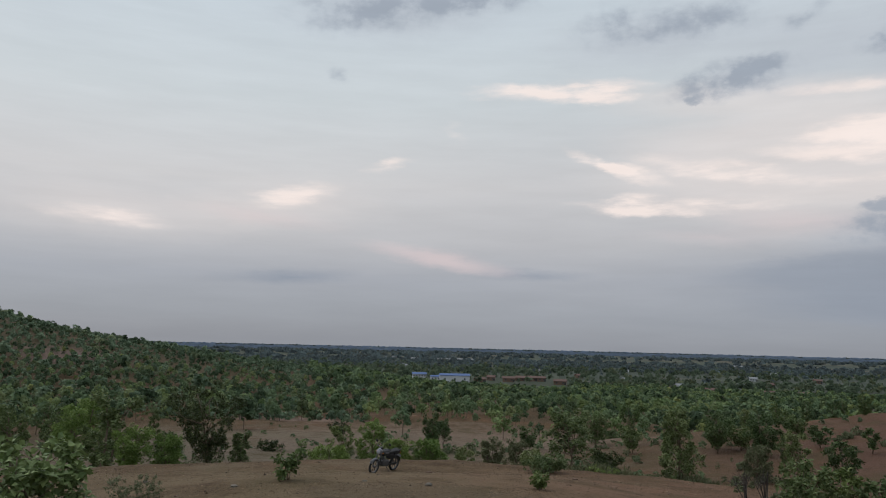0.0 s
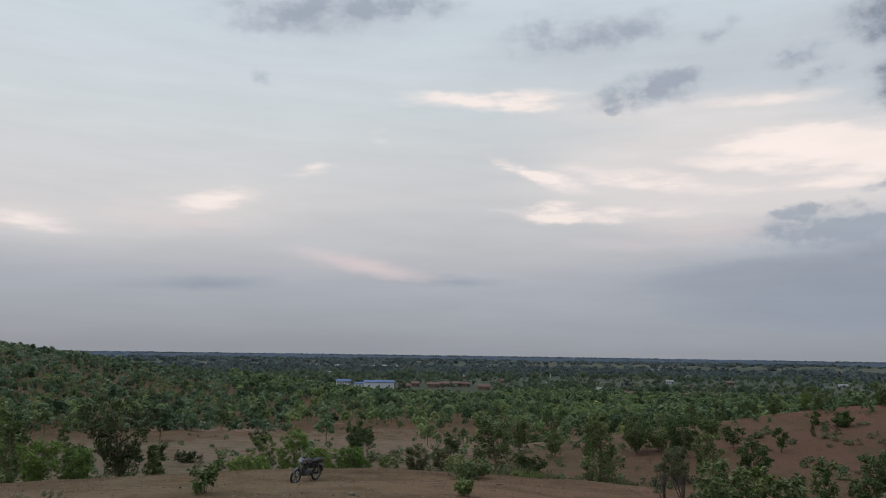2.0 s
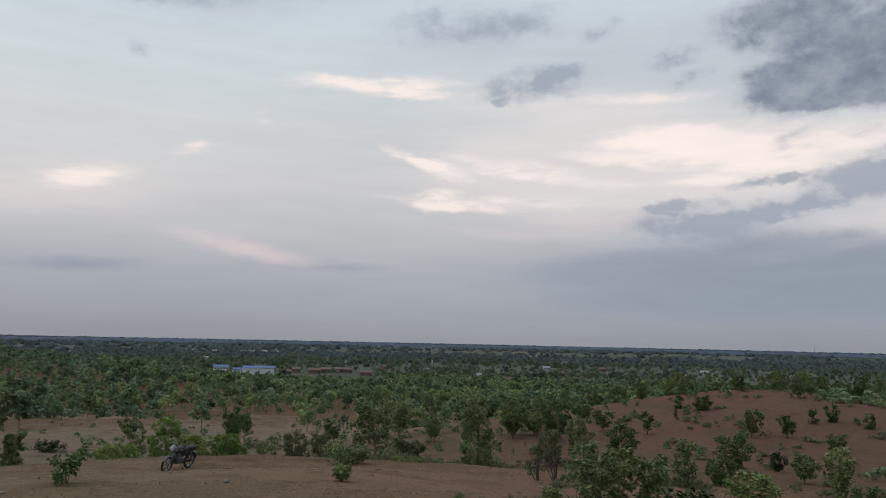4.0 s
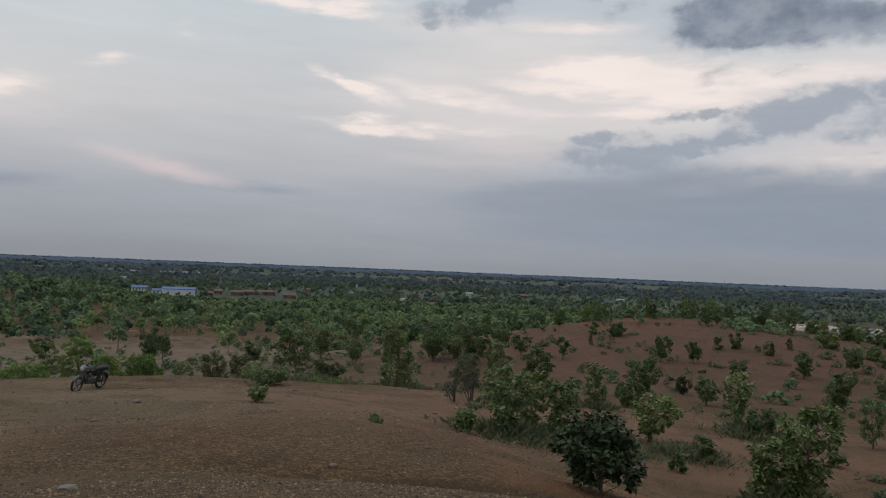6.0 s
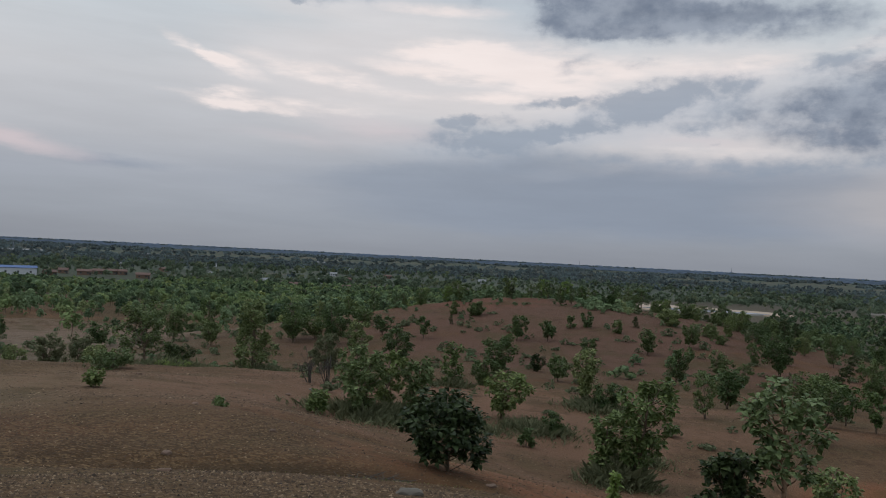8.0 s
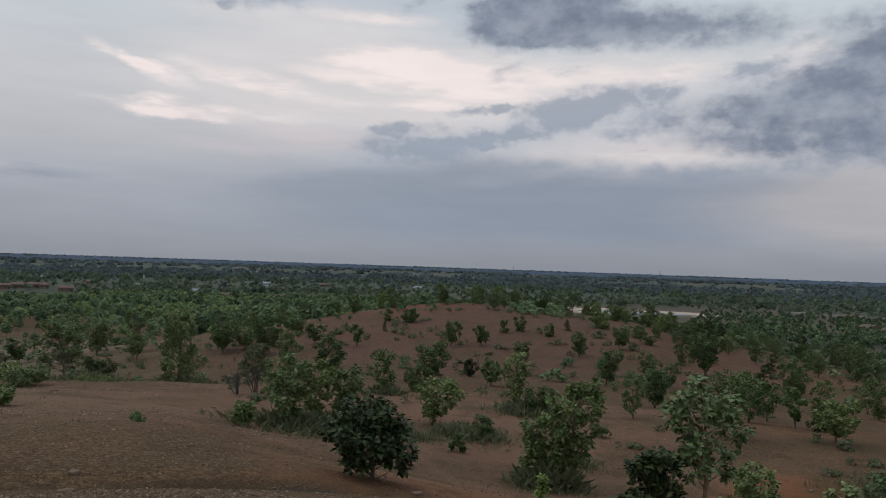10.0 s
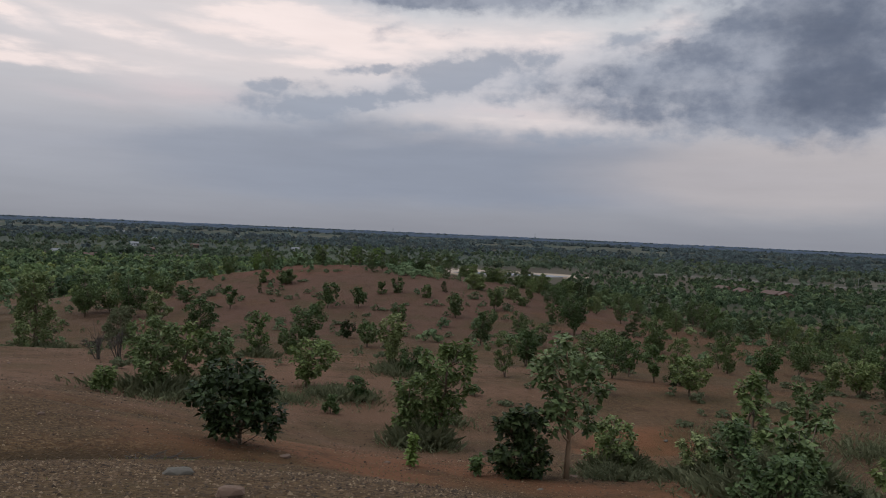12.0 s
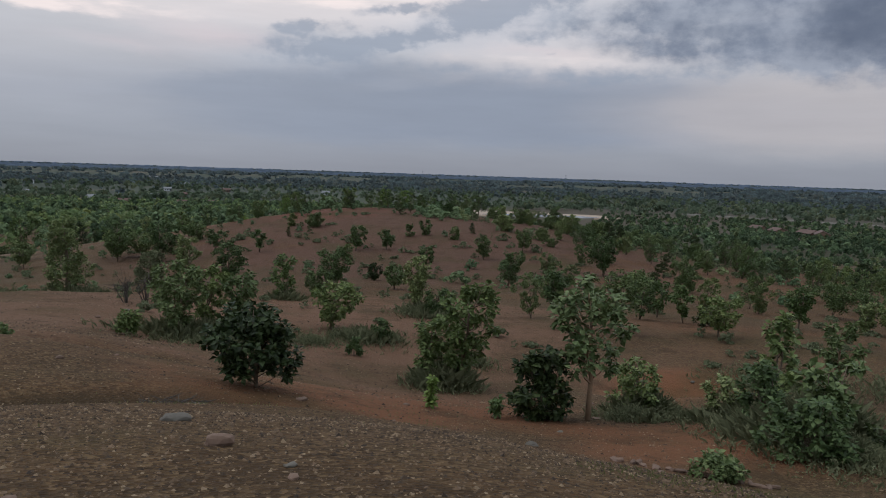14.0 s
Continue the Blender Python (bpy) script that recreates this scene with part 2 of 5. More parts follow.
def plain(name, colour, rough=0.7, metal=0.0, vary=0.15, scale=8.0, spread=0.0):
    """A surface of one colour with stains at two scales; spread varies it from object to object."""
    m, nt, b = material(name, rough, metal)
    c = nt.nodes.new("ShaderNodeTexCoord").outputs["Object"]
    dark = tuple(v * (1 - vary) for v in colour)
    light = tuple(min(1, v * (1 + vary)) for v in colour)
    out = nmix(nt, nnoise(nt, c, scale, 6), dark, light)
    out = nmix(nt, nrange(nt, nnoise(nt, c, scale * 0.17, 3), 0.35, 0.7, 0, 0.5), out, dark)
    if spread:
        info = nt.nodes.new("ShaderNodeObjectInfo").outputs["Random"]
        hsv = nnode(nt, "ShaderNodeHueSaturation")
        nt.links.new(nrange(nt, info, 0, 1, 1 - spread, 1 + spread), hsv.inputs["Value"])
        nt.links.new(out, hsv.inputs["Color"])
        out = hsv.outputs[0]
    nt.links.new(out, b.inputs["Base Color"])
    nbump(nt, b, nnoise(nt, c, scale * 6, 3), 0.25, 0.01)
    return m


def leafy(name, dark, light, through_light=0.2, rough=0.5, spread=0.2, patch=1.7):
    """Foliage: each leaf its own shade, each plant its own tone; patch below 1 gives woods, whose trees differ cell by cell."""
    m, nt, b = material(name, rough)
    geo = nt.nodes.new("ShaderNodeNewGeometry")
    info = nt.nodes.new("ShaderNodeObjectInfo")
    c = nt.nodes.new("ShaderNodeTexCoord").outputs["Object"]
    col = nmix(nt, geo.outputs["Random Per Island"], dark, light)
    col = nmix(nt, nrange(nt, nnoise(nt, c, patch, 2), 0.38, 0.68, 0, 0.35), col, dark)
    tone = info.outputs["Random"]
    if patch < 1:
        flat = nnode(nt, "ShaderNodeMapping", Scale=(1.0, 1.0, 0.0))
        nt.links.new(c, flat.inputs["Vector"])
        cell = nnode(nt, "ShaderNodeTexVoronoi", Scale=patch, Randomness=1.0)
        nt.links.new(flat.outputs[0], cell.inputs["Vector"])
        split = nnode(nt, "ShaderNodeSeparateColor")
        nt.links.new(cell.outputs["Color"], split.inputs[0])
        tone = split.outputs[0]
        yellow = (light[0] * 1.2, light[1] * 0.98, light[2] * 0.75)
        col = nmix(nt, nrange(nt, split.outputs[1], 0.72, 0.95, 0, 0.55), col, yellow)
    hsv = nnode(nt, "ShaderNodeHueSaturation")
    nt.links.new(nrange(nt, tone, 0, 1, 1 - spread, 1 + spread), hsv.inputs["Value"])
    nt.links.new(nrange(nt, tone, 0, 1, 0.515, 0.485), hsv.inputs["Hue"])
    nt.links.new(col, hsv.inputs["Color"])
    nt.links.new(hsv.outputs[0], b.inputs["Base Color"])
    b.inputs["Specular IOR Level"].default_value = 0.16 if patch > 1 else 0.04
    tr = nt.nodes.new("ShaderNodeBsdfTranslucent")
    nt.links.new(hsv.outputs[0], tr.inputs["Color"])
    mix = nnode(nt, "ShaderNodeMixShader")
    mix.inputs[0].default_value = through_light
    nt.links.new(b.outputs[0], mix.inputs[1])
    nt.links.new(tr.outputs[0], mix.inputs[2])
    nt.links.new(mix.outputs[0], nt.nodes["Material Output"].inputs["Surface"])
    return m


def ground_material():
    m, nt, b = material("gravel_and_soil", 0.95)
    b.inputs["Specular IOR Level"].default_value = 0.15
    c = nt.nodes.new("ShaderNodeTexCoord").outputs["Object"]
    sep = nt.nodes.new("ShaderNodeSeparateXYZ")
    nt.links.new(c, sep.inputs[0])
    big, mid, small = nnoise(nt, c, 0.035, 5), nnoise(nt, c, 0.35, 6), nnoise(nt, c, 5.0, 6, 0.7)
    soil = nmix(nt, nrange(nt, mid, 0.35, 0.68), (0.060, 0.036, 0.017), (0.088, 0.050, 0.023))
    soil = nmix(nt, nrange(nt, big, 0.48, 0.66), soil, (0.117, 0.051, 0.024))
    red = nnoise(nt, c, 0.11, 4)
    soil = nmix(nt, nrange(nt, red, 0.52, 0.68, 0, 0.55), soil, (0.132, 0.053, 0.025))
    peb = nnode(nt, "ShaderNodeTexVoronoi", Scale=26.0, Randomness=1.0)
    nt.links.new(c, peb.inputs["Vector"])
    grit = nnode(nt, "ShaderNodeSeparateColor")
    nt.links.new(peb.outputs["Color"], grit.inputs[0])
    soil = nmix(nt, nrange(nt, grit.outputs[0], 0.45, 0.95, 0, 0.7), soil, (0.170, 0.112, 0.058))
    soil = nmix(nt, nrange(nt, grit.outputs[1], 0.55, 0.95, 0, 0.75), soil, (0.027, 0.016, 0.008))
    coarse = nnode(nt, "ShaderNodeTexVoronoi", Scale=9.5, Randomness=1.0)
    nt.links.new(c, coarse.inputs["Vector"])
    lump = nnode(nt, "ShaderNodeSeparateColor")
    nt.links.new(coarse.outputs["Color"], lump.inputs[0])
    soil = nmix(nt, nrange(nt, lump.outputs[0], 0.70, 1.0, 0, 0.3), soil, (0.157, 0.101, 0.055))
    soil = nmix(nt, nrange(nt, lump.outputs[1], 0.70, 1.0, 0, 0.3), soil, (0.032, 0.021, 0.011))
    soil = nmix(nt, nrange(nt, small, 0.48, 0.70, 0, 0.5), soil, (0.042, 0.027, 0.014))
    # ruddy bare soil: the knoll's flank and the eroded bank below the crest
    ruddy, knoll = (0.168, 0.072, 0.036), (0.094, 0.051, 0.036)
    # strip at (3.4, 11.7): the ditch's shade and dark soil put into colour
    for px, py, rx, ry, share, tint in ((10.0, 13.0, 6.5, 4.0, 0.8, ruddy), (13.0, 8.0, 4.5, 3.0, 0.7, ruddy), (50, 62, 42, 36, 0.85, knoll), (20, 30, 9, 8, 0.35, ruddy), (9, 20, 5, 4, 0.3, ruddy), (-4, 27, 16, 13, 0.75, (0.142, 0.104, 0.062)), (-26, 95, 62, 80, 0.8, (0.108, 0.090, 0.064)), (8, 130, 60, 60, 0.6, (0.160, 0.115, 0.086)), (15, 26, 20, 17, 0.8, (0.140, 0.079, 0.050)), (-200, 310, 230, 200, 0.8, (0.060, 0.052, 0.030)), (-125, 256, 24, 24, 0.9, (0.120, 0.082, 0.068)), (21, 13.2, 4.5, 2.6, 0.8, ruddy), (50, 80, 11, 9, 0.6, (0.125, 0.052, 0.034)), (3.4, 11.7, 4.6, 1.1, 0.85, (0.040, 0.027, 0.014)), (-36, 172, 26, 9, 0.9, (0.190, 0.132, 0.104)), (-4, 196, 26, 8, 0.9, (0.180, 0.110, 0.080)), (-30, 130, 34, 14, 0.7, (0.120, 0.094, 0.062))):
        spot = nnode(nt, "ShaderNodeMapping", Location=(px, py, 0), Scale=(rx, ry, 1000.0))
        spot.vector_type = "TEXTURE"
        nt.links.new(c, spot.inputs["Vector"])
        grad = nt.nodes.new("ShaderNodeTexGradient")
        grad.gradient_type = "SPHERICAL"
        nt.links.new(spot.outputs[0], grad.inputs[0])
        times_noise = nt.nodes.new("ShaderNodeMath")
        times_noise.operation = "MULTIPLY"
        nt.links.new(grad.outputs["Fac"], times_noise.inputs[0])
        nt.links.new(nrange(nt, mid, 0.25, 0.75, 0.3, 1.9), times_noise.inputs[1])
        soil = nmix(nt, nrange(nt, times_noise.outputs[0], 0.08, 0.75, 0, share), soil, tint)
    # an old round floor of beaten pale earth
    floor_at = nnode(nt, "ShaderNodeMapping", Location=(-1.3, 21.9, 0), Scale=(2.9, 1.9, 1000.0))
    floor_at.vector_type = "TEXTURE"
    nt.links.new(c, floor_at.inputs["Vector"])
    disc = nt.nodes.new("ShaderNodeTexGradient")
    disc.gradient_type = "SPHERICAL"
    nt.links.new(floor_at.outputs[0], disc.inputs[0])
    soil = nmix(nt, nrange(nt, disc.outputs["Fac"], 0.02, 0.12, 0, 0.6), soil, (0.098, 0.072, 0.044))
    # thin dry grass in drifts
    grass = nnoise(nt, c, 0.16, 7, 0.65)
    soil = nmix(nt, nrange(nt, grass, 0.50, 0.66, 0, 0.6), soil, (0.058, 0.045, 0.018))
    rut = nnoise(nt, c, 0.9, 8, 0.7)
    soil = nmix(nt, nrange(nt, rut, 0.52, 0.64, 0, 0.55), soil, (0.046, 0.027, 0.013))
    # the plain: fields, fallow land and scrub
    cell = nnode(nt, "ShaderNodeTexVoronoi", Scale=0.011, Randomness=1.0)
    stretch = nnode(nt, "ShaderNodeMapping", Scale=(1.0, 0.55, 1.0), Rotation=(0, 0, 0.5))
    nt.links.new(c, stretch.inputs["Vector"])
    nt.links.new(stretch.outputs[0], cell.inputs["Vector"])
    split = nnode(nt, "ShaderNodeSeparateColor")
    nt.links.new(cell.outputs["Color"], split.inputs[0])
    field = nmix(nt, nrange(nt, split.outputs[0], 0.55, 0.85), (0.040, 0.049, 0.030), (0.098, 0.080, 0.055))
    field = nmix(nt, nrange(nt, split.outputs[1], 0.55, 0.9), field, (0.056, 0.066, 0.038))
    field = nmix(nt, nrange(nt, nnoise(nt, c, 0.004, 5), 0.50, 0.68, 0, 0.7), field, (0.038, 0.045, 0.032))
    field = nmix(nt, nrange(nt, nnoise(nt, c, 0.05, 4), 0.45, 0.7, 0, 0.5), field, (0.040, 0.046, 0.032))
    dry = nnode(nt, "ShaderNodeMapping", Location=(480, 300, 0), Scale=(230, 230, 1000.0))
    dry.vector_type = "TEXTURE"
    nt.links.new(c, dry.inputs["Vector"])
    fallow = nt.nodes.new("ShaderNodeTexGradient")
    fallow.gradient_type = "SPHERICAL"
    nt.links.new(dry.outputs[0], fallow.inputs[0])
    field = nmix(nt, nrange(nt, fallow.outputs["Fac"], 0.05, 0.4, 0, 0.7), field, (0.076, 0.058, 0.042))
    # from 600 m out, haze is mixed into the field colour as blue-grey
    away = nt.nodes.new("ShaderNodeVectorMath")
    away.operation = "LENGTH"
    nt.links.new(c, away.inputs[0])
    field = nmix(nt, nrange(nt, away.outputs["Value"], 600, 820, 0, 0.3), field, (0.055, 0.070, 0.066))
    far = nrange(nt, sep.outputs[2], -16.0, -25.0)
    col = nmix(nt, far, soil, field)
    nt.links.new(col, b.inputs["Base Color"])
    hgt = nt.nodes.new("ShaderNodeMath")
    hgt.operation = "ADD"
    nt.links.new(small, hgt.inputs[0])
    nt.links.new(peb.outputs["Distance"], hgt.inputs[1])
    nbump(nt, b, hgt.outputs[0], 0.9, 0.03)
    return m


GROUND = ground_material()
LEAF_BIG = leafy("broad_leaf", (0.054, 0.088, 0.026), (0.158, 0.205, 0.076), 0.14)
LEAF_DARK = leafy("dark_leaf", (0.016, 0.027, 0.009), (0.062, 0.085, 0.030), 0.12)
LEAF_LIME = leafy("fresh_leaf", (0.110, 0.170, 0.040), (0.200, 0.268, 0.080), 0.3)
LEAF_NEAR = leafy("pale_tipped_leaf", (0.085, 0.128, 0.044), (0.210, 0.265, 0.105), 0.2)
LEAF_PALE = leafy("dusty_leaf", (0.070, 0.102, 0.034), (0.205, 0.248, 0.108), 0.14)
LEAF_FOREST = leafy("forest_leaf", (0.046, 0.074, 0.025), (0.130, 0.176, 0.068), 0.14)
# woods and hill leaves lifted and cooled: distance haze is in their colour
LEAF_WOODS = leafy("woods_leaf", (0.096, 0.144, 0.072), (0.140, 0.196, 0.104), 0.2, spread=0.25, patch=0.24)
LEAF_HILL = leafy("hill_leaf", (0.098, 0.145, 0.088), (0.145, 0.200, 0.128), 0.2, spread=0.3, patch=0.24)
LEAF_SHADY = leafy("shady_leaf", (0.046, 0.072, 0.038), (0.074, 0.108, 0.058), 0.12, spread=0.25, patch=0.24)
LEAF_SUNNY = leafy("sunny_leaf", (0.128, 0.184, 0.074), (0.178, 0.235, 0.104), 0.25, spread=0.22, patch=0.24)
# haze over the plain is put into these two colours: paler, then bluer
LEAF_FAR = leafy("plain_leaf", (0.086, 0.118, 0.078), (0.120, 0.154, 0.104), 0.45, 0.8, spread=0.35, patch=0.11)
LEAF_HAZED = leafy("hazed_leaf", (0.094, 0.122, 0.128), (0.124, 0.154, 0.158), 0.45, 0.9, spread=0.25, patch=0.05)
SCRUB = leafy("grey_scrub", (0.095, 0.110, 0.058), (0.200, 0.212, 0.122), 0.35, 0.8)
BARK = plain("bark", (0.14, 0.105, 0.075), 0.9, 0, 0.35, 14)
BARK_PALE = plain("pale_bark", (0.24, 0.16, 0.10), 0.85, 0, 0.3, 14)
DEADWOOD = plain("dead_wood", (0.06, 0.05, 0.042), 0.9, 0, 0.3, 14)
STONE_GREY = plain("grey_stone", (0.125, 0.112, 0.092), 0.95, 0, 0.5, 14, 0.2)
STONE_RED = plain("red_stone", (0.140, 0.090, 0.064), 0.95, 0, 0.45, 14, 0.2)

# ---- the lie of the land ----
def vnoise(x, y, seed=0):
    """Smooth value noise in 0..1 on a unit lattice."""
    xi, yi = np.floor(x).astype(np.int64), np.floor(y).astype(np.int64)
    fx, fy = x - xi, y - yi
    fx, fy = fx * fx * (3 - 2 * fx), fy * fy * (3 - 2 * fy)

    def lattice(a, b):
        h = (a * 374761393 + b * 668265263 + seed * 974634777) & 0x7FFFFFFF
        h = ((h ^ (h >> 13)) * 1274126177) & 0x7FFFFFFF
        return ((h ^ (h >> 16)) & 0xFFFF) / 65535.0

    return (lattice(xi, yi) * (1 - fx) + lattice(xi + 1, yi) * fx) * (1 - fy) + (lattice(xi, yi + 1) * (1 - fx) + lattice(xi + 1, yi + 1) * fx) * fy


def fractal(x, y, seed=0, octaves=4):
    total, amp, norm = 0 * x, 1.0, 0.0
    for k in range(octaves):
        total, norm = total + amp * vnoise(x * 2**k, y * 2**k, seed + k), norm + amp
        amp *= 0.5
    return total / norm - 0.5


SLOPE_R = np.array([0.0, 4.0, 7.0, 9.0, 11.0, 13.0, 15.0, 20.0, 26.0, 34.0, 46.0, 60.0, 80.0, 130.0, 250.0, 500.0, 800.0, 6000.0])
SLOPE_Z = np.array([0.0, -0.25, -0.75, -1.3, -1.95, -2.5, -3.0, -4.1, -4.55, -4.8, -6.2, -8.1, -10.2, -14.4, -20.6, -27.0, -28.4, -28.4])


def slope(r):
    """Height of the hillside by distance from its crown."""
    k = np.clip(np.searchsorted(SLOPE_R, r, side="right") - 1, 0, len(SLOPE_R) - 2)
    d = np.gradient(SLOPE_Z, SLOPE_R)
    h = SLOPE_R[k + 1] - SLOPE_R[k]
    t = (r - SLOPE_R[k]) / h
    return (2 * t**3 - 3 * t**2 + 1) * SLOPE_Z[k] + (t**3 - 2 * t**2 + t) * h * d[k] + (-2 * t**3 + 3 * t**2) * SLOPE_Z[k + 1] + (t**3 - t**2) * h * d[k + 1]


def hump(x, y, cx, cy, sx, sy, amp, turn=0.0):
    c, s = math.cos(radians(turn)), math.sin(radians(turn))
    u, v = (x - cx) * c + (y - cy) * s, (y - cy) * c - (x - cx) * s
    return amp * np.exp(-0.5 * ((u / sx) ** 2 + (v / sy) ** 2))


def land(x, y):
    """Ground height at plan points."""
    x, y = np.asarray(x, float), np.asarray(y, float)
    r = np.hypot(x, y)
    z = slope(r)
    z = z + hump(x, y, 0, 23, np.where(x < 0, 18, 9), np.where(y < 23, 8, 11), 1.95)
    z = z + hump(x, y, 64, 82, 30, 25, 8.2, -35) + hump(x, y, 54, 85, 12, 9, 0.8)
    z = z + hump(x, y, -140, 320, 85, 90, 19) + hump(x, y, -262, 300, 60, 90, 40)
    z = z + hump(x, y, 11.2, 6.0, 2.6, 2.6, -0.42) + hump(x, y, 14.8, 16.6, 3.5, 3.0, -0.45) + hump(x, y, 4.6, 17.8, 2.5, 2.5, 0.38)
    z = z + hump(x, y, 15.0, 6.6, 2.2, 2.2, 0.35) + hump(x, y, 10.1, 10.6, 1.6, 1.6, -0.22) + hump(x, y, 11.3, 23.4, 2.5, 2.5, -0.25) + hump(x, y, 2.7, 23.7, 2, 2, -0.12)
    z = z + hump(x, y, -2.8, 32.3, 7, 2.6, -0.42) + hump(x, y, -6, 38.5, 15, 3.6, 0.46)
    z = z + hump(x, y, 4.0, 11.8, 3.0, 0.5, -0.34, -12) + hump(x, y, 21, 13.2, 2.0, 0.7, -0.55, -30) + hump(x, y, 8, 16.5, 4.0, 0.35, -0.22, -25) + hump(x, y, 12.4, 14.2, 2.6, 0.3, -0.22, -38)
    z = z + hump(x, y, -34, 158, 26, 2.5, 0.9, 12) + hump(x, y, -4, 186, 26, 3.0, 1.2, 3) + hump(x, y, 4, 168, 9, 5, 1.3)
    z = z + hump(x, y, 0, -170, 90, 50, 14)
    rough = np.clip((r - 3) / 25, 0, 1)
    z = z + fractal(x / 3.1, y / 3.1, 5, 4) * (0.10 + 0.16 * rough) * np.clip(r / 4, 0, 1)
    z = z + fractal(x / 19, y / 19, 11, 3) * 0.9 * np.clip((r - 25) / 50, 0, 1)
    z = z + fractal(x / 90, y / 90, 17, 3) * 4.0 * np.clip((r - 110) / 200, 0, 1) * np.clip((900 - r) / 400, 0.15, 1)
    pond = np.exp(-0.5 * (((x - 390) / 90) ** 2 + ((y - 395) / 90) ** 2))
    return z * (1 - pond) + pond * np.minimum(z, -28.4)


def land1(x, y):
    return float(land(np.array([x]), np.array([y]))[0])


# ---- mesh helpers ----
def mesh_object(name, verts, faces, mat, parent=None, label="", smooth=False):
    me = bpy.data.meshes.new(name)
    me.from_pydata([tuple(v) for v in verts], [], faces)
    me.materials.append(mat)
    if smooth:
        me.polygons.foreach_set("use_smooth", [True] * len(me.polygons))
    me.update()
    ob = new(name, me)
    ob.parent = parent
    if label:
        ob["label"] = label
    return ob


def part(name, bm, mat, parent, label=""):
    me = bpy.data.meshes.new(name)
    bm.to_mesh(me)
    bm.free()
    me.materials.append(mat)
    ob = new(name, me)
    ob.parent = parent
    if label:
        ob["label"] = label
    return ob


def tubes(lines, sides=6):
    """Tapered tubes along polylines: (points, first radius, last radius)."""
    verts, faces = [], []
    ring = [(math.cos(a), math.sin(a)) for a in np.linspace(0, 2 * math.pi, sides, endpoint=False)]
    for pts, r0, r1 in lines:
        pts = [Vector(p) for p in pts]
        start = len(verts)
        for i, p in enumerate(pts):
            d = (pts[min(i + 1, len(pts) - 1)] - pts[max(i - 1, 0)]).normalized()
            u = d.orthogonal().normalized() if abs(d.z) < 0.95 else Vector((1, 0, 0)).cross(d).normalized()
            w = d.cross(u)
            r = r0 + (r1 - r0) * i / (len(pts) - 1)
            verts += [p + (u * c + w * s) * r for c, s in ring]
        for i in range(len(pts) - 1):
            a = start + i * sides
            faces += [(a + k, a + (k + 1) % sides, a + sides + (k + 1) % sides, a + sides + k) for k in range(sides)]
        faces.append(tuple(range(start + sides - 1, start - 1, -1)))
        faces.append(tuple(range(start + (len(pts) - 1) * sides, start + len(pts) * sides)))
    return verts, faces


def leaf_blades(base, way, length, width, fine, rng):
    """Leaves as creased kites: base points, directions, lengths, widths. Returns vertices and faces."""
    n = len(base)
    way = way / np.maximum(np.linalg.norm(way, axis=1, keepdims=True), 1e-6)
    side = np.cross(way, rng.normal(size=(n, 3)) * 0.45 + (0, 0, 1.0))
    side /= np.maximum(np.linalg.norm(side, axis=1, keepdims=True), 1e-6)
    up = np.cross(side, way)
    L, W = length[:, None], width[:, None]
    tip = base + way * L - up * L * 0.16
    mid = base + way * L * 0.48 + up * L * 0.03
    lf, rt = base + way * L * 0.5 + side * W * 0.5 + up * L * 0.10, base + way * L * 0.5 - side * W * 0.5 + up * L * 0.10
    i = np.arange(n)
    if fine:
        verts = np.stack([base, lf, tip, rt, mid], 1).reshape(-1, 3)
        k = i[:, None] * 5
        faces = np.concatenate([k + (0, 4, 1), k + (0, 3, 4), k + (1, 4, 2), k + (4, 3, 2)])
    else:
        verts = np.stack([base, lf, tip, rt], 1).reshape(-1, 3)
        k = i[:, None] * 4
        faces = np.concatenate([k + (0, 2, 1), k + (0, 3, 2)])
    return verts, faces.tolist()


def profile(style, f):
    """Crown radius, as a share of the greatest, at share f of the crown's height."""
    if style == "round":
        return math.sqrt(max(0.0, 1 - (2 * f - 0.95) ** 2 / 1.2))
    if style == "dome":
        return math.sqrt(max(0.04, 1 - max(0.0, f - 0.35) ** 2 / 0.5)) * (0.82 + 0.18 * min(1, f / 0.25))
    if style == "umbrella":
        return 0.40 + 0.60 * math.sin(math.pi * min(1, 0.15 + 0.8 * f))
    if style == "vase":
        return (0.30 + 1.05 * f) * math.sqrt(max(0.08, 1 - f**5))
    if style == "cone":
        return 1.0 - 0.75 * f
    return (0.55 + 0.45 * math.sin(2.6 * f + 0.4)) * (1 - 0.55 * f**3)


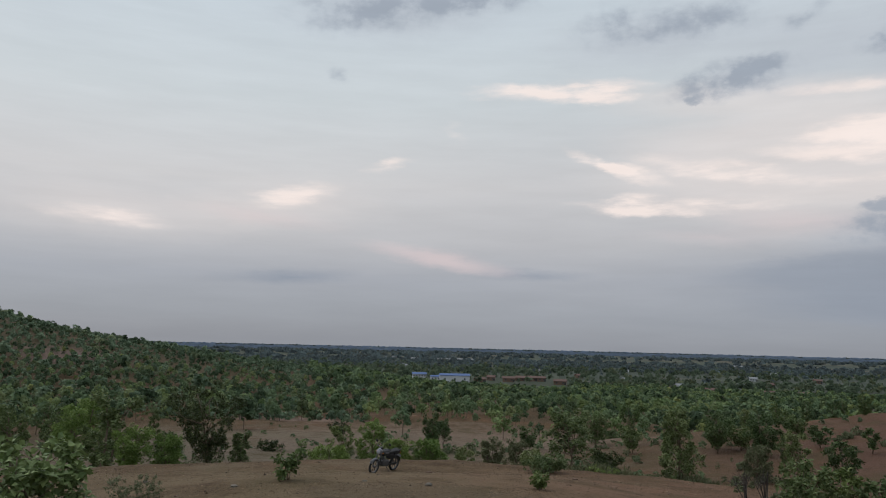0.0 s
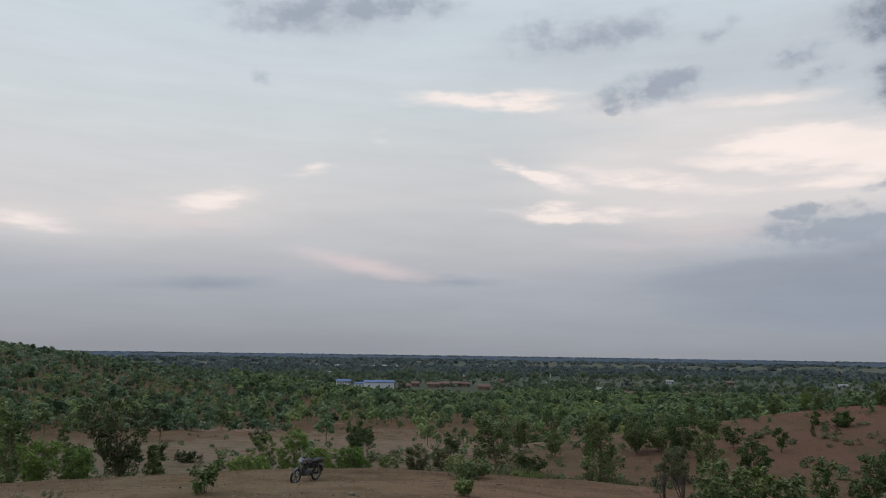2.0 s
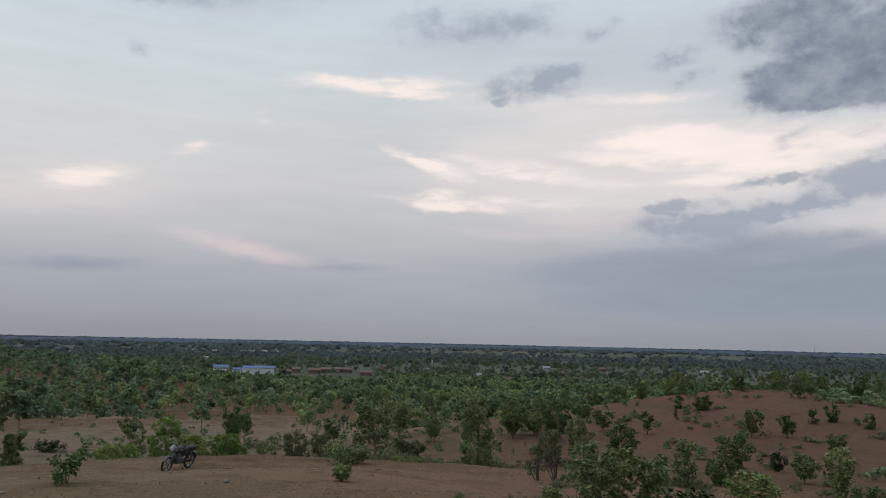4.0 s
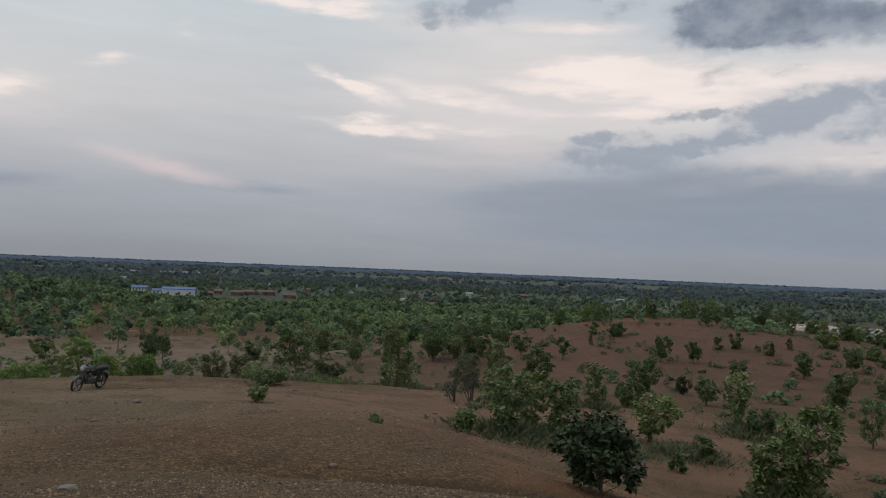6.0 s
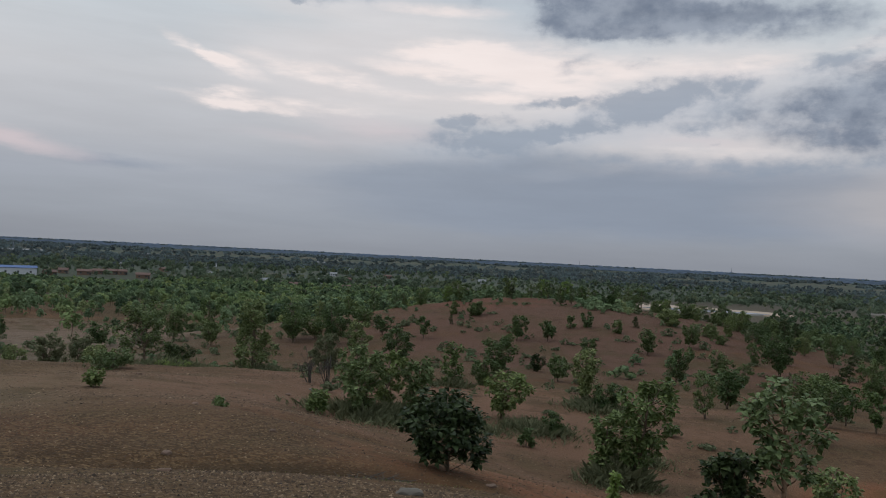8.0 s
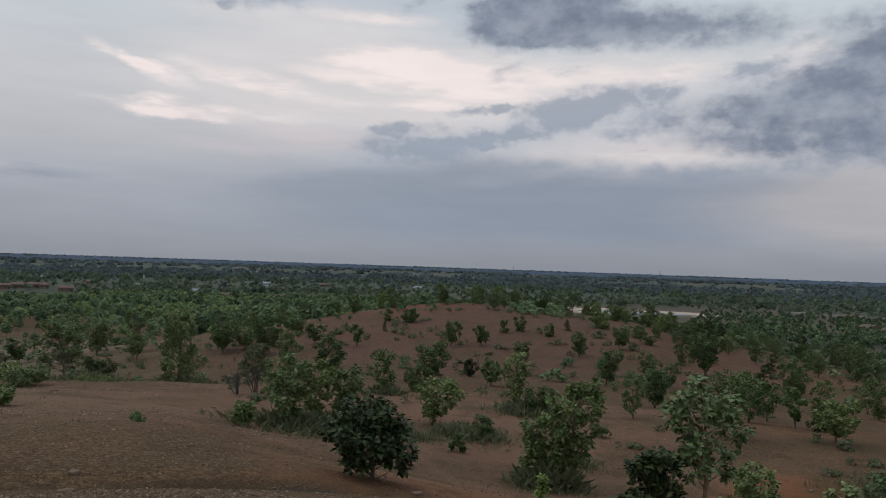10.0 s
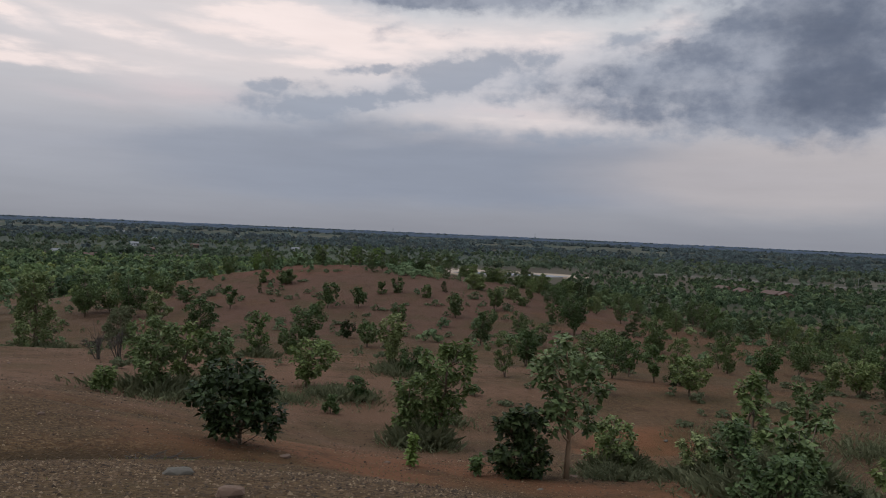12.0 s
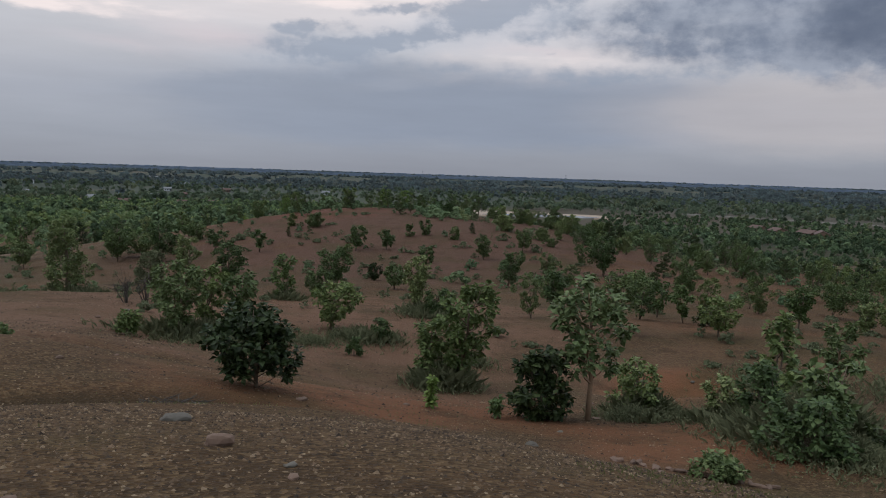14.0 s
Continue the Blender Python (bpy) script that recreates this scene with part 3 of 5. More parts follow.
def plant_meshes(h, spread, bare, style, clumps, per, leaf, seed, fine=True, stems=1, lean=0.05, clump_r=0.3, trunk_r=0.03, sides=6, splay=0.6):
    """Wood and leaf geometry of a plant h high. bare: share of the height with no leaves."""
    rng = np.random.default_rng(seed)
    wood = []
    spines = []
    for s in range(stems):
        a = rng.uniform(0, 6.28)
        out = 0.0 if stems == 1 else spread * splay * rng.uniform(0.33, 1.0)
        bend = rng.normal(0, lean * h, 2)
        pts = []
        for k in range(7):
            f = k / 6
            wob = rng.normal(0, 0.012 * h, 2) * (k > 0)
            pts.append((math.cos(a) * out * f + bend[0] * f * f + wob[0], math.sin(a) * out * f + bend[1] * f * f + wob[1], h * 0.9 * f * (1 if s == 0 else rng.uniform(0.75, 1.0)) - (0.12 if k == 0 else 0)))
        spines.append(pts)
        wood.append((pts, h * trunk_r * (1 if s == 0 else 0.7), h * trunk_r * 0.18))
    base, way = [], []
    bulge = rng.uniform(1 - 0.63 * splay, 1 + 0.3 * splay, (4, 6))
    for c in range(clumps):
        pts = spines[c % stems]
        f = (c + rng.uniform(0.1, 0.9)) / clumps
        z = h * bare + (h * (1 - bare) - 0.7 * clump_r - 0.3 * leaf) * f
        rad = spread * profile(style, f) * rng.uniform(0.2, 1.0) ** 0.6
        a = c * 2.39996 + rng.uniform(-0.5, 0.5)
        rad *= bulge[min(3, int(f * 4)), int((a % 6.2832) / 1.0473) % 6]
        k = min(5.999, max(0.0, 6 * z / (h * 0.9)))
        axis = np.array(pts[int(k)]) + (np.array(pts[int(k) + 1]) - np.array(pts[int(k)])) * (k - int(k))
        centre = np.array([axis[0] + math.cos(a) * rad, axis[1] + math.sin(a) * rad, z])
        low = max(0.02, k - 0.5 - 2.2 * rad / h)
        root = np.array(pts[int(low)]) + (np.array(pts[int(low) + 1]) - np.array(pts[int(low)])) * (low - int(low))
        knee = root * 0.45 + centre * 0.55 + np.array([0, 0, -0.05 * h * rng.uniform(0, 1)])
        wood.append(([root, knee, centre], h * trunk_r * 0.34, h * trunk_r * 0.08))
        # shoots over the upper side of the clump, each with a drooping whorl of leaves
        shoots = max(2, int(round(per * rng.uniform(0.6, 1.4) / 9)))
        d = rng.normal(size=(shoots, 3)) + (math.cos(a) * 0.35, math.sin(a) * 0.35, 0.35)
        d /= np.linalg.norm(d, axis=1, keepdims=True)
        tip = centre + d * (1, 1, 0.8) * clump_r * rng.uniform(0.75, 1.15) * rng.uniform(0.55, 1.0, (shoots, 1))
        stem = d * 0.6 + (0, 0, 0.8)
        stem /= np.linalg.norm(stem, axis=1, keepdims=True)
        whorl = np.arange(9) * 2.39996 + rng.uniform(0, 6.28, (shoots, 1)) + rng.uniform(-0.3, 0.3, (shoots, 9))
        rise = np.linspace(0.75, -0.75, 9) + rng.normal(0, 0.22, (shoots, 9))
        flat = np.stack([np.cos(whorl), np.sin(whorl), 0 * whorl], 2)
        w = flat * np.cos(rise)[:, :, None] + stem[:, None, :] * np.sin(rise)[:, :, None]
        base.append((tip[:, None, :] + w * 0.12 * leaf - stem[:, None, :] * (np.arange(9) * 0.05 * leaf)[None, :, None]).reshape(-1, 3))
        way.append(w.reshape(-1, 3))
    base, way = np.concatenate(base), np.concatenate(way)
    way[:, 2] -= 0.12
    base[:, 2] = np.maximum(base[:, 2], 0.04)
    length = leaf * rng.uniform(0.7, 1.25, len(base))
    crown = leaf_blades(base, way, length, length * rng.uniform(0.55, 0.78, len(base)), fine, rng)
    return tubes(wood, sides), crown


def plant(name, label, category, x, y, h, leaf_mat, bark_mat, sink=0.0, turn=0.0, group="", **shape):
    root = new(name)
    wood, crown = plant_meshes(h, **shape)
    mesh_object("trunk", *wood, bark_mat, root, smooth=True)
    mesh_object("crown", *crown, leaf_mat, root)
    root.matrix_basis = pose(x, y, land1(x, y) - sink, 0, 0, turn)
    return tagged(root, label, category, group)

# ---- ground: one sheet from underfoot to the horizon ----
def build_ground():
    radii = np.concatenate([[0.0], np.geomspace(0.5, 6.0, 45), np.geomspace(6.1, 60, 120)[1:], np.geomspace(61, 400, 56)[1:], np.geomspace(410, 4900, 45)[1:]])
    angles = np.radians(np.concatenate([np.linspace(-40, 80, 480, endpoint=False), np.linspace(80, 320, 80, endpoint=False)]))
    n = len(angles)
    r, a = np.meshgrid(radii[1:], angles, indexing="ij")
    x, y = (r * np.sin(a)).ravel(), (r * np.cos(a)).ravel()
    z = land(x, y)
    verts = np.concatenate([[[0, 0, land1(0, 0)]], np.stack([x, y, z], 1)])
    faces = [(0, 1 + (k + 1) % n, 1 + k) for k in range(n)]
    ring = np.arange(n)
    nxt = (ring + 1) % n
    quads = [np.stack([1 + i * n + ring, 1 + i * n + nxt, 1 + (i + 1) * n + nxt, 1 + (i + 1) * n + ring], 1) for i in range(len(radii) - 2)]
    faces += np.concatenate(quads).tolist()
    return mesh_object("ground", verts, faces, GROUND, smooth=True)


tagged(build_ground(), "dry reddish gravel hillside running down to a wooded plain", "ground", kind="structure")

# ---- trees and bushes ----
LEAVES = {"BIG": LEAF_BIG, "DARK": LEAF_DARK, "LIME": LEAF_LIME, "PALE": LEAF_PALE, "FOREST": LEAF_FOREST, "GREY": SCRUB, "NEAR": LEAF_NEAR}
TONE = {"BIG": "green", "DARK": "dark green", "LIME": "fresh lime-green", "PALE": "dusty green", "FOREST": "green", "GREY": "grey-green", "NEAR": "pale-tipped green"}
# style, share bare of leaves, stems, trunk radius, leaf length near, how thick the cover is
HABIT = {
    "dense": ("dome", 0.22, 4, 0.022, 0.135, 2.3),
    "cone": ("cone", 0.03, 3, 0.022, 0.145, 2.6),
    "umbrella": ("umbrella", 0.36, 1, 0.022, 0.165, 1.25),
    "tree": ("vase", 0.22, 2, 0.020, 0.160, 1.5),
    "airy": ("tall", 0.10, 2, 0.019, 0.160, 1.15),
    "bush": ("round", 0.05, 5, 0.018, 0.105, 1.6),
    "sapling": ("cone", 0.15, 2, 0.016, 0.110, 2.0),
    "wisp": ("round", 0.05, 8, 0.010, 0.05, 0.7),
}
WORDS = {
    "dense": ("bush", "dense round {} bush with broad leaves on gravel"),
    "cone": ("bush", "dense upright {} broad-leaved bush on red soil"),
    "umbrella": ("tree", "young {} tree with a bare pale trunk"),
    "tree": ("tree", "small {} broad-leaved tree on the dry slope"),
    "airy": ("tree", "slender {} tree with loose open foliage"),
    "bush": ("bush", "low spreading {} bush on the dry slope"),
    "sapling": ("sapling", "tiny {} sapling growing out of the gravel"),
    "wisp": ("shrub", "thin wispy {} shrub on the gravel"),
}
planted = []


def grow(habit, tone, x, y, h, spread):
    style, bare, stems, trunk, leaf, cover = HABIT[habit]
    d = math.hypot(x, y)
    seed = int(abs(x * 731 + y * 197)) + 1
    if tone in ("LIME", "GREY") and habit != "sapling":
        leaf *= 0.75
    leaf = max(leaf, d * 0.0027)
    if tone == "NEAR":
        leaf, cover = 0.15, 2.4
    if h < 0.8:
        leaf = min(leaf, 0.21 * h)
    area = 4 * math.pi * spread * h * (1 - bare) / 2
    count = min(6800, max(40, cover * area / (0.42 * leaf * leaf)))
    clumps = int(min(48, max(8, count / 40))) if habit in ("dense", "cone") else int(min(26, max(7, count / 48)))
    kind, words = WORDS[habit]
    planted.append((x, y, spread))
    return plant(kind, words.format(TONE[tone]), kind, x, y, h, LEAVES[tone], BARK_PALE if habit == "umbrella" else BARK, turn=seed % 360, group="scattered trees and bushes",
                 spread=spread * {'dense': 0.66, 'bush': 0.82, 'tree': 0.92, 'cone': 1.0, 'umbrella': 0.92}.get(habit, 0.84), bare=bare, style=style, clumps=clumps, per=count / clumps, leaf=leaf, seed=seed, fine=d < 19, stems=stems, splay=0.2 if habit == 'dense' else 0.6, clump_r=max(0.07, (0.25 if habit in ("dense", "cone") else 0.31) * spread), trunk_r=trunk, sides=6 if d < 30 else 4)


def dead_shrub(x, y, h, spread):
    rng = np.random.default_rng(int(x * 100))
    lines = []
    for k in range(8):
        a, out = rng.uniform(0, 6.28), rng.uniform(0.1, 1.0) * spread
        top = np.array([math.cos(a) * out, math.sin(a) * out, h * rng.uniform(0.55, 1.0)])
        mid = top * (0.45, 0.45, 0.55) + rng.normal(0, 0.05, 3)
        lines.append(([(math.cos(a) * 0.06, math.sin(a) * 0.06, -0.1), mid, top], 0.026, 0.008))
        for j in range(3):
            lines.append(([mid, mid + (top - mid) * 0.5 + rng.normal(0, 0.10, 3), mid + (top - mid) * 0.8 + rng.normal(0, 0.22, 3)], 0.014, 0.005))
    planted.append((x, y, spread + 0.8))
    ob = mesh_object("dead_shrub", *tubes(lines, 4), DEADWOOD)
    ob.matrix_basis = pose(x, y, land1(x, y))
    return tagged(ob, "leafless dark dead shrub of bare upright stems", "shrub", "dead shrubs")


# those that stand apart, nearest first
grow("dense", "FOREST", 10.96, 6.26, 0.42, 0.52)
grow("dense", "DARK", 7.40, 12.60, 1.45, 1.05)
grow("tree", "NEAR", -6.00, 11.53, 1.97, 0.92)
grow("sapling", "BIG", 11.60, 11.20, 0.46, 0.16)
grow("sapling", "LIME", 10.85, 12.20, 0.70, 0.17)
grow("bush", "FOREST", 13.54, 6.22, 1.06, 0.85)
grow("bush", "DARK", 14.82, 5.73, 0.57, 0.23)
grow("tree", "FOREST", 14.52, 6.48, 1.50, 0.53)
grow("cone", "DARK", 12.40, 10.88, 1.45, 0.68)
grow("umbrella", "PALE", 13.24, 10.36, 2.85, 0.86)
grow("bush", "FOREST", 15.05, 7.71, 1.36, 0.61)
grow("airy", "BIG", 16.45, 8.27, 2.42, 0.58)
grow("bush", "BIG", 15.15, 10.65, 1.24, 0.58)
grow("bush", "PALE", 15.97, 9.16, 1.07, 0.41)
grow("sapling", "BIG", 4.62, 17.88, 0.30, 0.19)
grow("tree", "BIG", 20.67, 6.99, 0.97, 0.44)
grow("tree", "BIG", 14.34, 16.73, 1.91, 0.62)
grow("tree", "BIG", 15.05, 16.13, 3.02, 0.90)
grow("wisp", "GREY", -7.62, 19.57, 0.89, 0.72)
grow("dense", "BIG", 8.37, 22.15, 0.70, 0.48)
grow("sapling", "FOREST", 14.27, 20.09, 0.59, 0.24)
grow("dense", "BIG", 2.63, 23.77, 0.56, 0.35)
grow("tree", "PALE", 9.93, 22.75, 2.20, 0.88)
grow("umbrella", "PALE", 23.33, 10.04, 2.27, 0.55)
grow("tree", "PALE", 11.89, 22.99, 2.11, 0.67)
grow("bush", "FOREST", 16.17, 21.38, 0.81, 0.36)
grow("tree", "BIG", 11.46, 24.17, 2.13, 0.59)
grow("tree", "BIG", 15.76, 23.83, 1.80, 0.96)
grow("airy", "BIG", -4.85, 24.20, 1.08, 0.62)
dead_shrub(11.03, 30.38, 0.98, 0.51)
dead_shrub(11.80, 30.51, 1.11, 0.55)
grow("bush", "FOREST", 21.46, 24.99, 1.28, 0.68)
grow("tree", "BIG", 28.81, 16.92, 1.78, 0.88)
grow("tree", "PALE", 21.31, 26.21, 2.47, 0.70)
grow("bush", "PALE", 4.18, 34.75, 0.86, 1.06)
grow("bush", "DARK", 31.75, 19.32, 0.88, 0.50)
grow("tree", "BIG", 31.79, 20.39, 1.79, 0.57)
grow("airy", "BIG", 18.83, 32.74, 2.12, 0.66)
grow("bush", "DARK", 36.53, 11.58, 0.93, 0.58)
grow("bush", "LIME", 7.06, 37.60, 0.30, 1.01)
grow("tree", "FOREST", 30.19, 26.69, 1.97, 0.83)
grow("tree", "BIG", 33.39, 22.86, 1.93, 0.62)
grow("tree", "BIG", 36.57, 17.54, 2.11, 0.79)
grow("bush", "FOREST", 21.89, 34.97, 1.48, 0.77)
grow("bush", "DARK", 7.62, 39.54, 1.21, 1.03)
grow("bush", "LIME", -6.32, 41.77, 1.26, 1.29)
grow("bush", "PALE", 4.44, 42.03, 1.26, 1.05)
grow("airy", "PALE", 40.69, 16.32, 1.66, 0.48)
grow("tree", "BIG", 41.36, 15.25, 1.93, 1.03)
grow("bush", "LIME", -1.13, 43.24, 1.78, 0.90)
grow("bush", "LIME", -14.28, 40.56, 1.85, 1.01)
grow("bush", "LIME", -2.72, 43.17, 1.82, 0.89)
grow("bush", "PALE", 0.69, 43.25, 1.36, 0.67)
grow("airy", "LIME", -4.26, 44.04, 2.99, 1.13)
grow("bush", "LIME", -0.86, 43.99, 1.83, 0.87)
grow("bush", "LIME", -16.40, 40.83, 2.29, 1.23)
grow("tree", "BIG", 43.60, 14.74, 2.83, 0.82)
grow("bush", "GREY", 2.19, 45.20, 2.19, 0.84)
grow("airy", "PALE", 12.66, 44.84, 4.34, 1.52)
grow("bush", "GREY", 3.83, 46.10, 2.20, 0.82)
grow("tree", "FOREST", 29.52, 38.87, 1.65, 0.88)
grow("tree", "FOREST", -16.07, 45.46, 2.72, 0.91)
grow("tree", "FOREST", 26.94, 41.43, 2.58, 1.09)
grow("bush", "GREY", 17.78, 47.22, 2.30, 1.10)
grow("tree", "FOREST", 22.59, 46.74, 2.83, 1.05)
grow("tree", "DARK", -14.94, 50.05, 5.71, 2.5)
grow("bush", "DARK", 32.35, 44.97, 1.32, 0.54)
grow("bush", "FOREST", -13.83, 52.44, 2.91, 0.89)
grow("tree", "FOREST", 39.58, 39.37, 2.56, 0.93)
grow("tree", "FOREST", -23.05, 53.22, 3.79, 1.44)
grow("tree", "FOREST", 54.53, 23.92, 2.50, 1.54)
grow("tree", "PALE", -28.96, 52.55, 4.91, 1.51)
grow("tree", "FOREST", 51.78, 40.84, 3.35, 1.41)
grow("bush", "FOREST", 42.07, 51.57, 1.51, 0.70)
grow("tree", "FOREST", 47.46, 50.39, 2.25, 0.87)
grow("bush", "FOREST", 38.07, 57.79, 0.97, 0.55)
grow("tree", "FOREST", 25.42, 65.90, 3.65, 1.79)
grow("tree", "LIME", -29.77, 63.35, 5.85, 2.74)
grow("tree", "FOREST", 40.24, 59.37, 2.41, 0.93)
grow("tree", "FOREST", 42.74, 58.14, 1.92, 0.81)
grow("tree", "FOREST", 33.31, 64.17, 2.17, 0.62)
grow("tree", "FOREST", 22.82, 69.32, 2.75, 1.11)
grow("tree", "FOREST", 53.52, 51.71, 2.31, 0.94)
grow("tree", "FOREST", 31.03, 68.14, 1.93, 0.83)
grow("tree", "FOREST", 25.26, 70.54, 2.33, 1.36)
grow("tree", "PALE", 16.56, 73.70, 2.55, 1.08)
grow("tree", "FOREST", 23.60, 71.94, 3.54, 1.60)
grow("bush", "FOREST", 51.15, 58.61, 1.37, 0.60)
grow("bush", "FOREST", 48.29, 62.09, 1.37, 0.50)
grow("bush", "FOREST", 50.04, 61.64, 1.57, 0.67)
grow("tree", "FOREST", 32.21, 76.09, 1.90, 1.14)
grow("tree", "FOREST", 32.60, 77.71, 2.26, 0.93)
grow("bush", "FOREST", 42.36, 74.88, 1.48, 0.65)
grow("tree", "PALE", 15.14, 85.24, 3.53, 1.70)
grow("tree", "FOREST", 8.50, 87.07, 2.66, 1.41)
grow("bush", "DARK", -21.93, 97.46, 1.51, 1.66)
grow("tree", "DARK", -2.96, 119.40, 3.36, 1.56)
grow("tree", "DARK", -16.95, 122.81, 2.75, 1.66)
grow("tree", "DARK", -1.02, 129.00, 3.04, 1.14)

# ---- woodland on the slopes: copies of a few grown trees ----
def prototypes():
    made = []
    rows = (("tree", "FOREST", "vase", 0.16, 4.6, 1.7), ("tree", "PALE", "tall", 0.10, 4.8, 1.5), ("tree", "BIG", "vase", 0.10, 4.0, 1.6), ("tree", "FOREST", "umbrella", 0.28, 4.6, 1.9),
            ("tree", "DARK", "tall", 0.10, 4.4, 1.6), ("tree", "LIME", "vase", 0.14, 4.2, 1.8), ("bush", "FOREST", "round", 0.05, 2.2, 1.5), ("bush", "PALE", "round", 0.05, 1.9, 1.3))
    for i, (kind, tone, style, bare, h, spread) in enumerate(rows):
        root = new(kind)
        wood, crown = plant_meshes(h, spread * 0.74, bare, style, 19, 108, 0.195, 900 + i, fine=False, stems=2, clump_r=0.27 * spread, trunk_r=0.016, sides=4)
        mesh_object("trunk", *wood, BARK, root, smooth=True)
        mesh_object("crown", *crown, LEAVES[tone], root)
        words = "woodland tree with a thin trunk on the slope" if kind == "tree" else "low woodland bush on the slope"
        made.append(tagged(root, TONE[tone] + " " + words, kind, "woodland on the slopes"))
    return made


def open_ground(x, y):
    """Share of woodland cover, 0 to 1, at plan points: a wide clearing below the crest, the bare knoll, closed woods beyond."""
    az, r = np.degrees(np.arctan2(x, y)), np.hypot(x, y)
    edge = np.interp(az, (-30, -27, -24, -12, -6, 4, 12, 25), (64, 75, 148, 160, 178, 190, 205, 150)) + 30 * fractal(x / 22, y / 22, 43, 2)
    cover = np.where(az < 25, np.where(r > 50, np.interp(az, (-27, -8, 9, 25), (0.010, 0.016, 0.040, 0.07)), 0.0) + np.clip((r - edge) / 22, 0, 1), 0.0)
    knoll = np.where((az >= 25) & (az < 49), np.where(r < 92, 0.035 * (r > 50), np.clip((r - 90) / 8, 0, 1)), 0.0)
    right = np.where(az >= 47, np.clip((r - 24) / 14, 0, 1) * 0.55, 0.0)
    cover = np.maximum(np.maximum(cover, knoll), right)
    return cover * np.clip(0.8 + 2.2 * fractal(x / 26, y / 26, 41, 3), 0.08, 1)


def scatter(rng, n, r0, r1, az0, az1):
    r = np.sqrt(rng.uniform(r0 * r0, r1 * r1, n))
    a = np.radians(rng.uniform(az0, az1, n))
    return r * np.sin(a), r * np.cos(a)


def spaced(x, y, gap):
    """Indices of points kept so that none lies nearer to an earlier one than the gap."""
    grid, kept = {}, []
    for i in range(len(x)):
        g = gap[i]
        cx, cy = int(x[i] // 8), int(y[i] // 8)
        if all((x[i] - x[j]) ** 2 + (y[i] - y[j]) ** 2 > (g * 0.5 + gap[j] * 0.5) ** 2 for a in (-1, 0, 1) for b in (-1, 0, 1) for j in grid.get((cx + a, cy + b), ())):
            grid.setdefault((cx, cy), []).append(i)
            kept.append(i)
    return np.array(kept, int)


def tree_height(x, y, rng):
    """Usual height of woodland at plan points: low on the knoll and the stony right flank, taller below the crest."""
    az, r = np.degrees(np.arctan2(x, y)), np.hypot(x, y)
    h = np.interp(az, (-30, 20, 27, 47, 55, 80), (4.7, 4.5, 2.3, 2.3, 2.7, 2.9)) * np.interp(r, (30, 70, 150, 230, 300), (0.85, 1.0, 1.0, 0.85, 0.8))
    h = np.where((az > 25) & (az < 49) & (r < 92), 1.7, np.where(az < -10, h * np.interp(r, (180, 225, 290), (1.0, 0.6, 0.55)), h))
    return h * rng.uniform(0.62, 1.3, len(x))


def build_woodland():
    rng = np.random.default_rng(77)
    x, y = scatter(rng, 15000, 28, 290, -42, 80)
    keep = rng.uniform(0, 1, len(x)) < open_ground(x, y)
    x, y = x[keep], y[keep]
    h = tree_height(x, y, rng)
    k = spaced(x, y, h * 1.12)
    x, y, h = x[k], y[k], h[k]
    clear = np.ones(len(x), bool)
    for a, b, s in planted:
        clear &= (x - a) ** 2 + (y - b) ** 2 > (1.0 + s) ** 2
    x, y, h = x[clear], y[clear], h[clear]
    order = np.argsort(np.hypot(x, y))
    x, y, h = x[order], y[order], h[order]
    protos = prototypes()
    tall = (4.6, 4.8, 4.0, 4.6, 4.4, 4.2, 2.2, 1.9)
    fresh = [True] * len(protos)
    for px, py, ph in zip(x[:290], y[:290], h[:290]):
        small = ph < 1.7
        # to the right (px > py) more dark-leaved copies, for its dimmer look
        k = int(rng.choice(8, p=(0.08, 0.05, 0.12, 0.0, 0.05, 0.05, 0.35, 0.3) if small else (0.28, 0.08, 0.2, 0.14, 0.2, 0.0, 0.07, 0.03) if px > py else (0.2, 0.14, 0.18, 0.14, 0.09, 0.11, 0.08, 0.06)))
        s = min(ph, 2.0) / tall[k] if k > 5 else ph / tall[k]
        m = pose(px, py, land1(px, py) - 0.05, 0, 0, rng.uniform(0, 360))
        ob = protos[k] if fresh[k] else copy_thing(protos[k], m)
        fresh[k] = False
        wide = s * rng.uniform(0.95, 1.2)
        ob.matrix_basis = m @ Matrix.Diagonal((wide, wide, s, 1))
    for k, unused in enumerate(fresh):
        if unused:
            protos[k].matrix_basis = pose(-40 - 6 * k, 90, land1(-40 - 6 * k, 90))
    # the rest, farther off
    x, y, h = x[290:], y[290:], h[290:]
    tone = rng.uniform(0, 1, len(x))
    # the dimmer right flank is put into the colour: mostly the dark leaf
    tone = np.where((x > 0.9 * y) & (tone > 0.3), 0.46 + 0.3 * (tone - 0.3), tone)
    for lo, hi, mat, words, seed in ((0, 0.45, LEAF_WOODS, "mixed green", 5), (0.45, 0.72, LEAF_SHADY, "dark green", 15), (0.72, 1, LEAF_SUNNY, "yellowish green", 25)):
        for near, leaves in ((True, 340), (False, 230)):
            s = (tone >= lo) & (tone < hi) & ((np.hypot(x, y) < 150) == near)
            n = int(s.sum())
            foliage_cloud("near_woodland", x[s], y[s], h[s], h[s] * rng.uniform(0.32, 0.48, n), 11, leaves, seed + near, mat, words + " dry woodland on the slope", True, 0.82)


